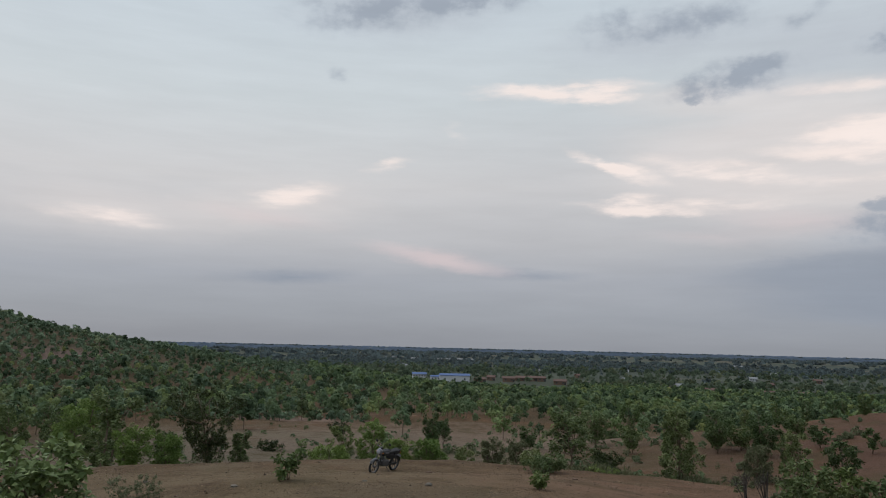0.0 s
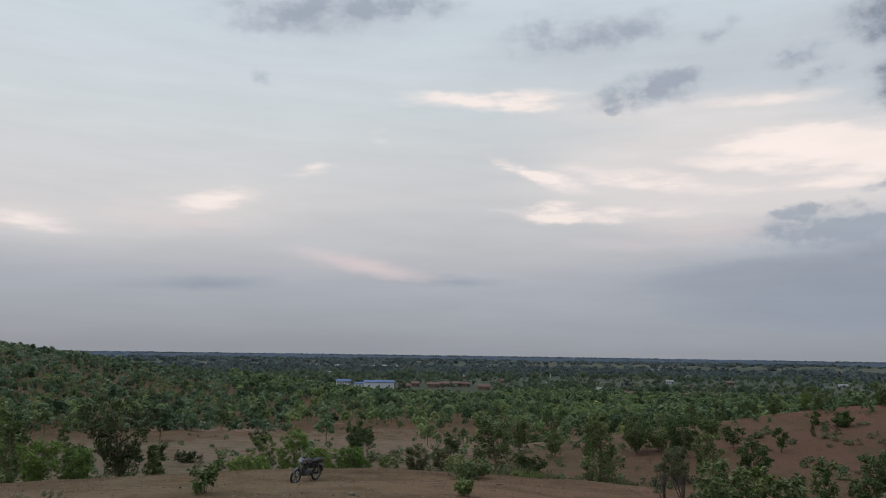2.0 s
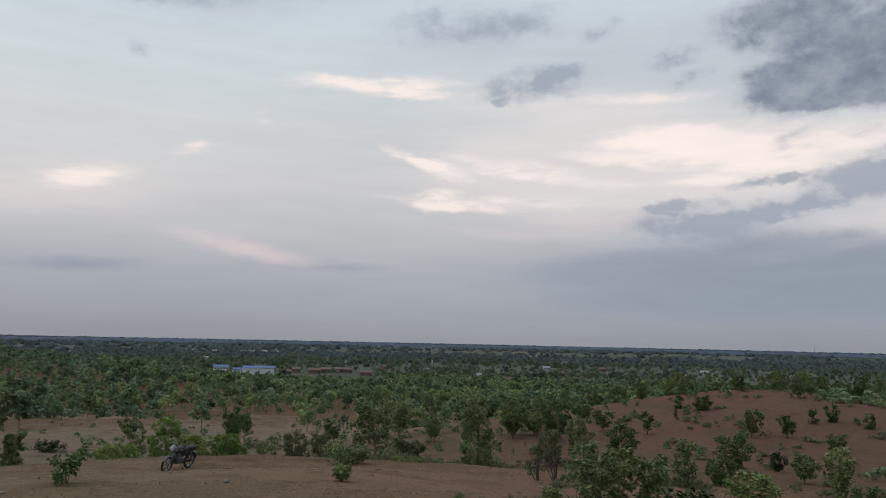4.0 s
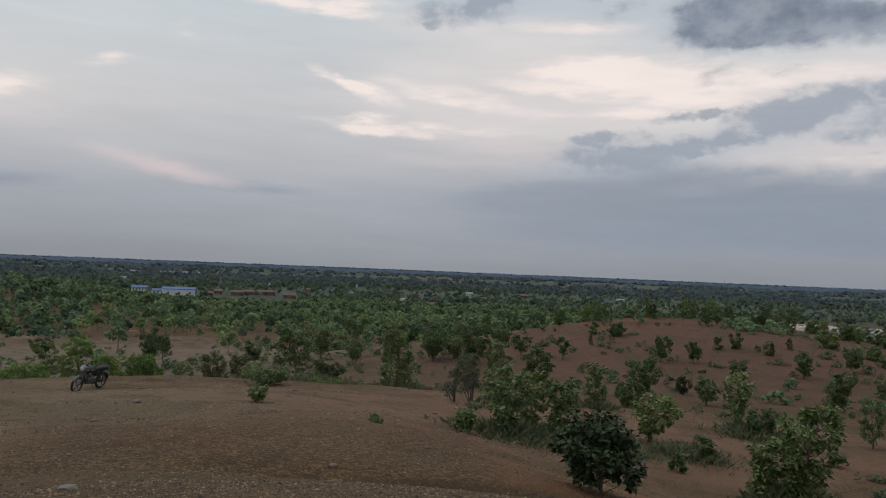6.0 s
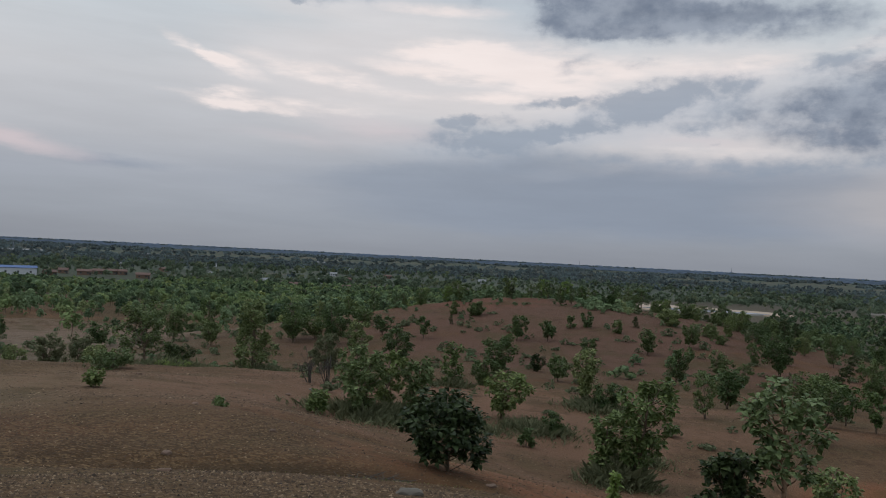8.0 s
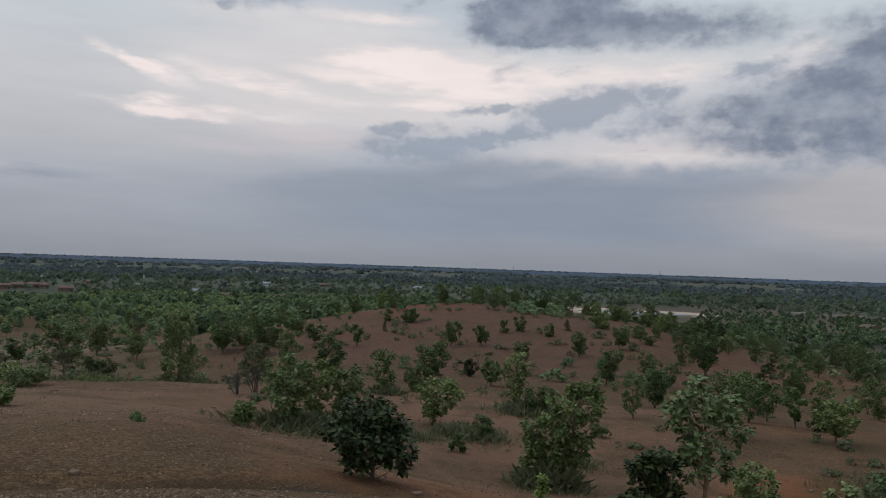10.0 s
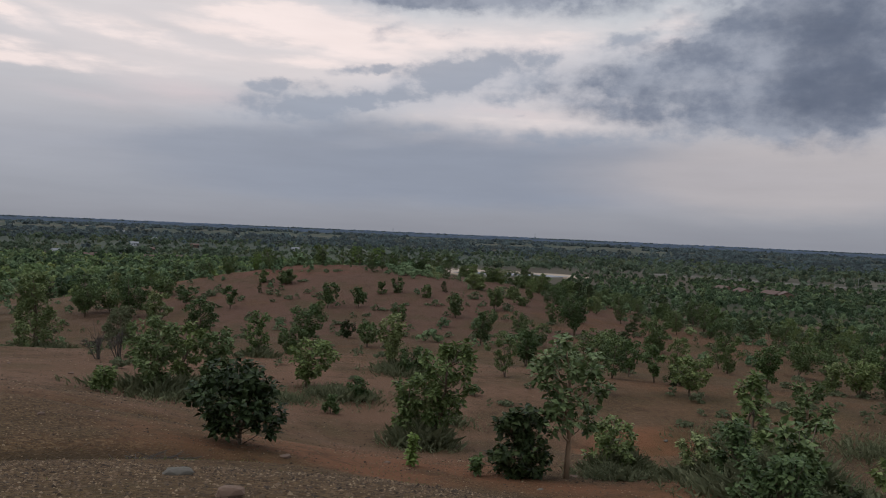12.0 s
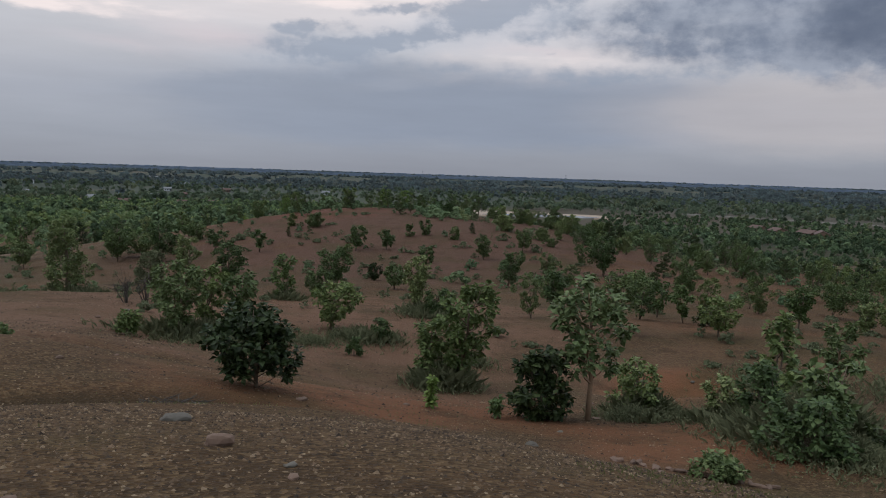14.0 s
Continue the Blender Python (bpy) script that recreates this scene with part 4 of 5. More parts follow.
def foliage_cloud(name, x, y, high, wide, lobes, leaves, seed, mat, label, trunks=True, leaf=1.0, foot=0.34):
    """Many far trees in one mesh: each a loose heap of domed leafy lobes over a stem, every leaf spray a small blade.
    wide: the crown's radius; foot: share of the height under the lowest lobes."""
    rng = np.random.default_rng(seed)
    n = len(x)
    z = land(x, y)
    rows = np.arange(n)[:, None]
    f = (np.arange(lobes) + rng.uniform(0, 1, (n, lobes))) / lobes
    a = rng.uniform(0, 6.28, (n, 1)) + np.arange(lobes) * 2.4 + rng.uniform(-0.6, 0.6, (n, lobes))
    rad = np.sqrt(np.clip(1 - f * f, 0.02, 1)) * rng.uniform(0.35, 0.85, (n, lobes))
    girth = rng.uniform(0.30, 0.50, (n, lobes))
    hub = np.stack([np.cos(a) * rad * wide[:, None], np.sin(a) * rad * wide[:, None], foot * high[:, None] + (0.95 - foot - 0.12) * f * high[:, None]], 2)
    size = np.stack([girth * wide[:, None], girth * wide[:, None], np.minimum(girth * 0.85 * wide[:, None], girth * 0.45 * high[:, None])], 2)
    pick = rng.integers(0, lobes, (n, leaves))
    d = rng.normal(size=(n, leaves, 3))
    d[:, :, 2] = np.where(d[:, :, 2] < -0.5, -d[:, :, 2], d[:, :, 2])
    d /= np.linalg.norm(d, axis=2, keepdims=True)
    ground = np.stack([x, y, z], 1)
    base = (ground[:, None, :] + hub[rows, pick] + d * size[rows, pick] * rng.uniform(0.80, 1.05, (n, leaves, 1))).reshape(-1, 3)
    base[:, 2] = np.maximum(base[:, 2], np.repeat(z, leaves) + 0.06)
    # blades lie along the lobe's skin, a little ruffled
    normal = d.reshape(-1, 3) + rng.normal(size=(n * leaves, 3)) * 0.30 + (0, 0, 0.15)
    normal /= np.linalg.norm(normal, axis=1, keepdims=True)
    u = np.cross(normal, rng.normal(size=(n * leaves, 3)))
    u /= np.maximum(np.linalg.norm(u, axis=1, keepdims=True), 1e-6)
    w = np.cross(normal, u)
    reach = leaf * 1.1 * np.repeat(wide, leaves)[:, None] * math.sqrt(lobes / leaves) * rng.uniform(0.7, 1.3, (n * leaves, 1))
    verts = np.stack([base + u * reach, base - u * reach * 0.5 + w * reach * 0.8, base - u * reach * 0.5 - w * reach * 0.8], 1).reshape(-1, 3)
    faces = np.arange(3 * n * leaves).reshape(-1, 3).tolist()
    tagged(mesh_object(name, verts, faces, mat), label, "trees", kind="stuff")
    if trunks:
        a = rng.uniform(0, 6.28, n)
        w = 0.020 * high
        side = np.stack([np.cos(a) * w, np.sin(a) * w, 0 * a], 1)
        back = np.stack([-np.sin(a) * w, np.cos(a) * w, 0 * a], 1)
        low, top = np.stack([x, y, z - 0.2], 1), np.stack([x, y, z + 0.72 * high], 1) + rng.normal(0, 0.05, (n, 3)) * high[:, None]
        v = np.stack([low - side, low + side, low + back * 1.6, top - side * 0.5, top + side * 0.5, top + back * 0.8], 1).reshape(-1, 3)
        k = np.arange(n)[:, None] * 6
        f = np.concatenate([k + (0, 1, 4, 3), k + (1, 2, 5, 4), k + (2, 0, 3, 5)]).tolist()
        tagged(mesh_object(name + "_stems", v, f, BARK), "thin stems of the distant trees", "trees", kind="stuff")


def build_far_woods():
    rng = np.random.default_rng(78)
    # woods between the hill foot and the plain
    x, y = scatter(rng, 26000, 285, 600, -42, 80)
    az, r = np.degrees(np.arctan2(x, y)), np.hypot(x, y)
    cover = np.clip(0.80 + 2.0 * fractal(x / 60, y / 60, 51, 3), 0.12, 1) * np.where(az > 48, 0.8, 1.0)
    cover *= np.where((az > 36) & (az < 60) & (r > 320), np.where((az > 39) & (az < 51) & (r > 410), 0.0, 0.35), 1.0)
    keep = (rng.uniform(0, 1, len(x)) < cover) & ~((az < -10) & (r < 400)) & ~((np.abs(az - 2.5) < 6.0) & (r > 475))
    x, y = x[keep], y[keep]
    h = rng.uniform(2.9, 5.0, len(x)) * np.interp(np.degrees(np.arctan2(x, y)), (20, 40), (1.0, 0.8))
    k = spaced(x, y, h * 1.0)
    x, y, h = x[k], y[k], h[k]
    tone = rng.uniform(0, 1, len(x))
    # again the right side's dimness is given by leaf colour
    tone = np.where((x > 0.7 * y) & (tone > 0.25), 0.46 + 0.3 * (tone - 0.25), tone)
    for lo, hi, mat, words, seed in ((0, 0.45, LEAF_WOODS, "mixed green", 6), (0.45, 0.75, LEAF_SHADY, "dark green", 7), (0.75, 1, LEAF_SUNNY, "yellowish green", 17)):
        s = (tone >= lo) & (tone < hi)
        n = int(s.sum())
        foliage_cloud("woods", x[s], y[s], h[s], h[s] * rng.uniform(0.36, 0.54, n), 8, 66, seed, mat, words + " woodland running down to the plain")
    # bushes and low trees all over the hill, with bare stony patches between
    x, y = scatter(rng, 16000, 165, 430, -42, -6)
    az, r = np.degrees(np.arctan2(x, y)), np.hypot(x, y)
    bare = fractal(x / 34, y / 34, 91, 3) + 0.5 * fractal(x / 9, y / 9, 92, 2)
    keep = rng.uniform(0, 1, len(x)) < np.where((np.abs(az + 26) < 1.3) & (np.abs(r - 285) < 10), 0.08, np.clip(1.1 + 3.0 * bare, 0.06, 1)) * np.where(np.hypot(x, y) < 290, 0.5, 1.0)
    x, y = x[keep], y[keep]
    h = np.exp(rng.normal(0.66, 0.32, len(x)))
    k = spaced(x, y, h * 1.25)
    x, y, h = x[k], y[k], h[k]
    tone = rng.uniform(0, 1, len(x))
    for s, mat, words, seed in ((tone < 0.7, LEAF_HILL, "green", 10), (tone >= 0.7, LEAF_SHADY, "dark green", 11)):
        n = int(s.sum())
        foliage_cloud("hill_shrubs", x[s], y[s], h[s], h[s] * rng.uniform(0.45, 0.72, n), 6, 84, seed, mat, words + " shrubs covering the hillside", False, 1.0, 0.25)
    # tree belts and lone trees on the plain
    x, y = scatter(rng, 60000, 590, 1560, -45, 82)
    belt = np.clip(9.0 * fractal(x / 230, y / 110, 61, 5) + 0.9, 0.24, 1)
    az, r = np.degrees(np.arctan2(x, y)), np.hypot(x, y)
    village = (np.abs(az - 2.5) < 6.0) & (r < 690) & (rng.uniform(0, 1, len(x)) > 0.18)
    belt = np.where((az > 38) & (az < 52) & (r < 640), 0.0, np.where((az > 50) & (r < 680), belt * 0.5, belt))
    belt = np.where((az > 46) & (r > 900 - 4 * (az - 46)) & (r < 1290), 1.0, belt)
    keep = (rng.uniform(0, 1, len(x)) < belt * 0.34) & ~village
    x, y = x[keep], y[keep]
    # past about 1050 m the leaf colour carries the haze
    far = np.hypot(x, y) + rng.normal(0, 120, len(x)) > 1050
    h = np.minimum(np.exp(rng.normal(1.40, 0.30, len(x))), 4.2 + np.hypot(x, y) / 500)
    for s, mat, words, seed in ((~far, LEAF_FAR, "dark green", 8), (far, LEAF_HAZED, "far hazy blue-green", 18)):
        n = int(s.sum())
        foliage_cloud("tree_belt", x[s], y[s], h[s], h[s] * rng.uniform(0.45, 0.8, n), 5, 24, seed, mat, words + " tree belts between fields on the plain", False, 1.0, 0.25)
    # groves far out, in the haze-coloured leaf
    x, y = scatter(rng, 26000, 1500, 4300, -45, 82)
    grove = np.clip(10.0 * fractal(x / 520, y / 260, 63, 5) + 0.6, 0.05, 1)
    keep = rng.uniform(0, 1, len(x)) < grove * 0.45
    x, y = x[keep], y[keep]
    n = len(x)
    foliage_cloud("far_grove", x, y, rng.uniform(3.5, 6.0, n), rng.uniform(5, 13, n), 6, 18, 19, LEAF_HAZED, "hazy blue-green groves far out on the plain", False, 1.0, 0.2)


build_woodland()
build_far_woods()


# self-lit material: the blue of distant haze is its emission colour
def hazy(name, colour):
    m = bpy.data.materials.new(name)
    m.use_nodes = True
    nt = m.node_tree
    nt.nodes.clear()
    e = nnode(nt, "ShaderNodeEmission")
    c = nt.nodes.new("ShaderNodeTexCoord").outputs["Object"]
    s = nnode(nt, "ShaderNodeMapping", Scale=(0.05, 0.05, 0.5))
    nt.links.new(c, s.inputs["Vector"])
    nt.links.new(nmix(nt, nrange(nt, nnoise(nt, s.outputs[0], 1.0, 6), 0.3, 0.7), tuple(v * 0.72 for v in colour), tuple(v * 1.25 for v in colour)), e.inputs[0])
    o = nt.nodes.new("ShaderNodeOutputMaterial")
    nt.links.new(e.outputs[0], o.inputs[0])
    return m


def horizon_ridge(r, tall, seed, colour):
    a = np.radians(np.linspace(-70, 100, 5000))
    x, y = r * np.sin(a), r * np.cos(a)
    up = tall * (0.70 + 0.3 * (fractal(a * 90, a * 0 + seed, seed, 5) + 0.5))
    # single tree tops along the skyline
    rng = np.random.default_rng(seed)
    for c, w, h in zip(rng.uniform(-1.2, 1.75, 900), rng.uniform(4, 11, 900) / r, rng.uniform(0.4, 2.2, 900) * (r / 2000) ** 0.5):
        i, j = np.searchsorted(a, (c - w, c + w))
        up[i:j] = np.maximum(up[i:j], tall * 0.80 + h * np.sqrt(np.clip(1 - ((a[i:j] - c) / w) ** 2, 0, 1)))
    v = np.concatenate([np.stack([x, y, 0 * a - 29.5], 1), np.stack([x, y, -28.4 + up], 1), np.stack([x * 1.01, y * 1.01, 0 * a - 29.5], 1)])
    n = len(a)
    k = np.arange(n - 1)[:, None]
    f = np.concatenate([k + (0, 1, n + 1, n), k + (n, n + 1, 2 * n + 1, 2 * n)]).tolist()
    return tagged(mesh_object("backdrop", v, f, hazy("far_haze", colour)), "low wooded skyline backdrop in haze blue at the horizon", "horizon", kind="structure")


# glowing strips; the farther one is paler and bluer, as haze would make it
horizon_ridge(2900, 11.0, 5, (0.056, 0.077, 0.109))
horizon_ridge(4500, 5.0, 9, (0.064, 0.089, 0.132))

# ---- motorbike on its side stand ----
PAINT_BLACK = plain("black_paint", (0.008, 0.009, 0.010), 0.55, 0, 0.2, 20)
PAINT_SILVER = plain("silver_paint", (0.13, 0.135, 0.15), 0.35, 0.1, 0.15, 20)
RUBBER = plain("rubber", (0.018, 0.018, 0.018), 0.85, 0, 0.3, 30)
STEEL = plain("dull_steel", (0.10, 0.10, 0.105), 0.5, 0.6, 0.2, 30)
SEAT_BLACK = plain("seat_cover", (0.012, 0.012, 0.013), 0.85, 0, 0.2, 30)
LAMP_GLASS = plain("lamp_glass", (0.30, 0.31, 0.33), 0.1, 0, 0.05, 10)
LAMP_RED = plain("tail_red", (0.30, 0.015, 0.012), 0.25, 0, 0.1, 10)


def bm_tube(points, r0, r1=None, sides=10):
    bm = bmesh.new()
    v, f = tubes([(points, r0, r0 if r1 is None else r1)], sides)
    vs = [bm.verts.new(p) for p in v]
    for face in f:
        bm.faces.new([vs[i] for i in face])
    return bm


def bm_box(size, at, bevel=0.02, turn=(0, 0, 0), seg=3):
    bm = bmesh.new()
    bmesh.ops.create_cube(bm, size=1, matrix=pose(*at, *turn) @ Matrix.Diagonal((*size, 1)))
    bmesh.ops.bevel(bm, geom=bm.edges[:], offset=bevel, segments=seg, affect="EDGES", profile=0.6)
    return bm


def bm_ball(size, at, turn=(0, 0, 0), square=1.0):
    bm = bmesh.new()
    bmesh.ops.create_uvsphere(bm, u_segments=20, v_segments=12, radius=0.5)
    for v in bm.verts:
        v.co = Vector([math.copysign(abs(c * 2) ** square, c) * 0.5 for c in v.co])
    bmesh.ops.transform(bm, matrix=pose(*at, *turn) @ Matrix.Diagonal((*size, 1)), verts=bm.verts)
    return bm


def bm_ring(major, minor, at, flat=1.0, seg=36, side=10):
    """A ring in the upright plane along the bike."""
    bm = bmesh.new()
    rows = []
    for i in range(seg):
        a = 2 * math.pi * i / seg
        rows.append([bm.verts.new((at[0] + math.cos(a) * (major + math.cos(b) * minor), at[1] + math.sin(b) * minor * flat, at[2] + math.sin(a) * (major + math.cos(b) * minor))) for b in [2 * math.pi * k / side for k in range(side)]])
    for i in range(seg):
        for k in range(side):
            bm.faces.new((rows[i][k], rows[i][(k + 1) % side], rows[(i + 1) % seg][(k + 1) % side], rows[(i + 1) % seg][k]))
    return bm


def arc_strip(cx, cz, radius, a0, a1, half, thick=0.012):
    """A curved mudguard over a wheel."""
    bm = bmesh.new()
    rows = []
    for i in range(15):
        a = radians(a0 + (a1 - a0) * i / 14)
        row = []
        for y, dr in ((-half, -0.03), (-half * 0.6, 0), (half * 0.6, 0), (half, -0.03)):
            row.append(bm.verts.new((cx + math.cos(a) * (radius + dr), y, cz + math.sin(a) * (radius + dr))))
        rows.append(row)
    for i in range(14):
        for k in range(3):
            bm.faces.new((rows[i][k], rows[i][k + 1], rows[i + 1][k + 1], rows[i + 1][k]))
    bmesh.ops.solidify(bm, geom=bm.faces[:], thickness=thick)
    return bm


def wheel(root, x, steer=None):
    hub_at = (x, 0, 0.30)
    w = part("wheel", bm_ring(0.235, 0.018, hub_at, 1.6), STEEL, root)
    part("tyre", bm_ring(0.268, 0.040, hub_at, 1.15), RUBBER, w, "black rubber tyre")
    part("hub", bm_tube([(x, -0.06, 0.30), (x, 0.06, 0.30)], 0.045), STEEL, w)
    for k in range(6):
        a = math.pi * 2 * k / 6
        part("spoke", bm_tube([(x + math.cos(a) * 0.04, 0, 0.30 + math.sin(a) * 0.04), (x + math.cos(a) * 0.225, 0, 0.30 + math.sin(a) * 0.225)], 0.013, sides=6), PAINT_BLACK, w)
    return w


def motorbike(x, y, heading, lean):
    root = new("motorbike")
    wheel(root, 0.64)
    wheel(root, -0.64)
    for s in (-1, 1):
        part("fork", bm_tube([(0.64, s * 0.085, 0.30), (0.36, s * 0.085, 0.92)], 0.022), STEEL, root)
        part("shock_absorber", bm_tube([(-0.60, s * 0.12, 0.34), (-0.48, s * 0.12, 0.70)], 0.030), STEEL, root)
        part("swing_arm", bm_tube([(-0.64, s * 0.10, 0.30), (-0.12, s * 0.09, 0.36)], 0.022), PAINT_BLACK, root)
        part("footrest", bm_tube([(-0.02, s * 0.10, 0.30), (-0.02, s * 0.30, 0.31)], 0.014), RUBBER, root)
        m = part("mirror", bm_ball((0.03, 0.13, 0.09), (0.31, s * 0.34, 1.24), square=0.8), PAINT_BLACK, root)
        part("mirror_stalk", bm_tube([(0.27, s * 0.24, 1.04), (0.31, s * 0.32, 1.22)], 0.007), PAINT_BLACK, m)
        part("indicator", bm_ball((0.06, 0.07, 0.05), (0.43, s * 0.17, 0.86)), plain("amber", (0.45, 0.16, 0.02), 0.3), root, "small amber indicator")
        part("grip", bm_tube([(0.24, s * 0.26, 1.03), (0.20, s * 0.38, 1.03)], 0.019), RUBBER, root, "black rubber grip")
        part("tank_badge", bm_box((0.20, 0.010, 0.06), (0.14, s * 0.148, 0.84), 0.004), PAINT_SILVER, root, "plain silver tank stripe")
    part("handlebar", bm_tube([(0.20, -0.38, 1.03), (0.27, -0.20, 1.04), (0.34, -0.10, 0.98), (0.34, 0.10, 0.98), (0.27, 0.20, 1.04), (0.20, 0.38, 1.03)], 0.013), STEEL, root)
    lamp = part("headlight", bm_ball((0.20, 0.24, 0.24), (0.46, 0, 0.90), square=0.85), PAINT_SILVER, root, "silver headlight cowl")
    part("lens", bm_ball((0.06, 0.19, 0.17), (0.545, 0, 0.89)), LAMP_GLASS, lamp, "clear headlight glass")
    part("speedometer", bm_tube([(0.36, 0, 1.00), (0.39, 0, 1.06)], 0.06), PAINT_BLACK, root)
    part("front_mudguard", arc_strip(0.64, 0.30, 0.335, 30, 165, 0.075), PAINT_SILVER, root, "silver front mudguard")
    part("rear_mudguard", arc_strip(-0.64, 0.30, 0.350, 40, 175, 0.080), PAINT_BLACK, root)
    part("fuel_tank", bm_ball((0.56, 0.30, 0.26), (0.13, 0, 0.82), (0, 6, 0), 0.72), PAINT_BLACK, root, "glossy black fuel tank")
    part("seat", bm_box((0.72, 0.25, 0.11), (-0.42, 0, 0.82), 0.045, (0, 4, 0)), SEAT_BLACK, root, "long black padded seat")
    part("tail_cowl", bm_box((0.36, 0.17, 0.12), (-0.66, 0, 0.74), 0.04, (0, 10, 0)), PAINT_BLACK, root)
    part("tail_light", bm_ball((0.07, 0.14, 0.07), (-0.86, 0, 0.74), square=0.7), LAMP_RED, root, "red tail light")
    part("grab_rail", bm_tube([(-0.52, -0.13, 0.84), (-0.78, -0.13, 0.90), (-0.86, 0, 0.91), (-0.78, 0.13, 0.90), (-0.52, 0.13, 0.84)], 0.012), STEEL, root)
    eng = part("engine", bm_box((0.36, 0.26, 0.24), (0.06, 0, 0.40), 0.05), STEEL, root)
    for k in range(5):
        part("cooling_fin", bm_box((0.20, 0.20, 0.012), (0.14, 0, 0.54 + 0.03 * k), 0.004, (0, -12, 0)), PAINT_BLACK, eng)
    part("crankcase_cover", bm_tube([(0.02, -0.17, 0.40), (0.02, -0.12, 0.40)], 0.10), STEEL, eng)
    part("exhaust", bm_tube([(0.26, -0.08, 0.50), (0.34, -0.12, 0.36), (0.24, -0.16, 0.24), (-0.20, -0.17, 0.24)], 0.020), STEEL, root)
    part("silencer", bm_tube([(-0.18, -0.17, 0.25), (-0.46, -0.18, 0.29), (-0.80, -0.19, 0.34)], 0.048, 0.040), PAINT_BLACK, root)
    part("frame", bm_tube([(0.40, 0, 0.90), (0.30, 0, 0.50), (0.20, 0, 0.26), (-0.15, 0, 0.28), (-0.22, 0, 0.70), (-0.60, 0, 0.74)], 0.022), PAINT_BLACK, root)
    part("side_panel", bm_box((0.30, 0.22, 0.20), (-0.28, 0, 0.64), 0.05), PAINT_BLACK, root)
    part("chain_case", bm_box((0.56, 0.03, 0.09), (-0.36, 0.12, 0.34), 0.012), PAINT_BLACK, root)
    part("side_stand", bm_tube([(0.0, 0.10, 0.28), (-0.06, 0.33, 0.03)], 0.012), PAINT_BLACK, root)
    part("number_plate", bm_box((0.012, 0.20, 0.09), (-0.90, 0, 0.60), 0.003), LAMP_GLASS, root, "plain pale number plate")
    root.matrix_basis = pose(x, y, land1(x, y) - 0.015, 0, 0, heading) @ pose(0, 0, 0, -lean, 0, 0)
    return tagged(root, "black motorbike with silver front parked on its side stand", "motorbike")


motorbike(-2.75, 32.9, 236, 11)

# ---- pond, road and the village on the plain ----
WHITEWASH = plain("whitewash", (0.48, 0.50, 0.53), 0.85, 0, 0.12, 0.6)
TIN_BLUE = plain("blue_sheet_roof", (0.07, 0.12, 0.25), 0.85, 0.0, 0.15, 0.5)
TIN_PALE = plain("pale_sheet_roof", (0.19, 0.20, 0.21), 0.8, 0, 0.12, 0.5)
TILE_RED = plain("red_tile_roof", (0.105, 0.062, 0.05), 0.85, 0, 0.3, 0.8)
BRICK_WALL = plain("brick_wall", (0.17, 0.11, 0.08), 0.9, 0, 0.25, 0.7)
WINDOW_DARK = plain("window_shade", (0.03, 0.035, 0.04), 0.3, 0, 0.1, 1)
SAND = plain("pale_sand", (0.30, 0.235, 0.175), 0.95, 0, 0.18, 0.05)
CONCRETE = plain("concrete", (0.20, 0.195, 0.185), 0.9, 0, 0.15, 0.3)


def prism(bm, xs, profile_yz):
    """A bar of one section from xs[0] to xs[1]."""
    a = [bm.verts.new((xs[0], y, z)) for y, z in profile_yz]
    b = [bm.verts.new((xs[1], y, z)) for y, z in profile_yz]
    n = len(a)
    for k in range(n):
        bm.faces.new((a[k], a[(k + 1) % n], b[(k + 1) % n], b[k]))
    bm.faces.new(a[::-1])
    bm.faces.new(b)


def house(x, y, long, deep, high, turn, wall_mat, roof_mat, label, windows=4, rise=0.9, storeys=1):
    root = new("house")
    bm = bmesh.new()
    prism(bm, (-long / 2, long / 2), ((-deep / 2, -0.8), (deep / 2, -0.8), (deep / 2, high), (0, high + rise), (-deep / 2, high)))
    part("wall", bm, wall_mat, root)
    bm = bmesh.new()
    e = 0.45
    prism(bm, (-long / 2 - e, long / 2 + e), ((-deep / 2 - e, high - 0.12), (0, high + rise + 0.06), (deep / 2 + e, high - 0.12), (deep / 2 + e, high + 0.06), (0, high + rise + 0.26), (-deep / 2 - e, high + 0.06)))
    part("roof", bm, roof_mat, root)
    for s in range(storeys):
        for k in range(windows):
            wx = (k + 0.5) / windows * long - long / 2
            z = (s + 0.55) * high / storeys
            bm = bm_box((min(1.2, long / windows * 0.5), 0.10, min(1.3, high / storeys * 0.42)), (wx, -deep / 2 - 0.02, z), 0.02, seg=1)
            w = part("window", bm, WINDOW_DARK, root)
            part("frame", bm_box((min(1.2, long / windows * 0.5) + 0.25, 0.08, 0.12), (wx, -deep / 2 - 0.06, z - min(1.3, high / storeys * 0.42) / 2), 0.02, seg=1), CONCRETE, w)
    part("door", bm_box((1.1, 0.10, 2.0), (long * 0.42 if windows > 1 else 0, -deep / 2 - 0.03, 1.0), 0.02), WINDOW_DARK, root)
    root.matrix_basis = pose(x, y, land1(x, y), 0, 0, turn)
    return tagged(root, label, "house", "houses on the plain")


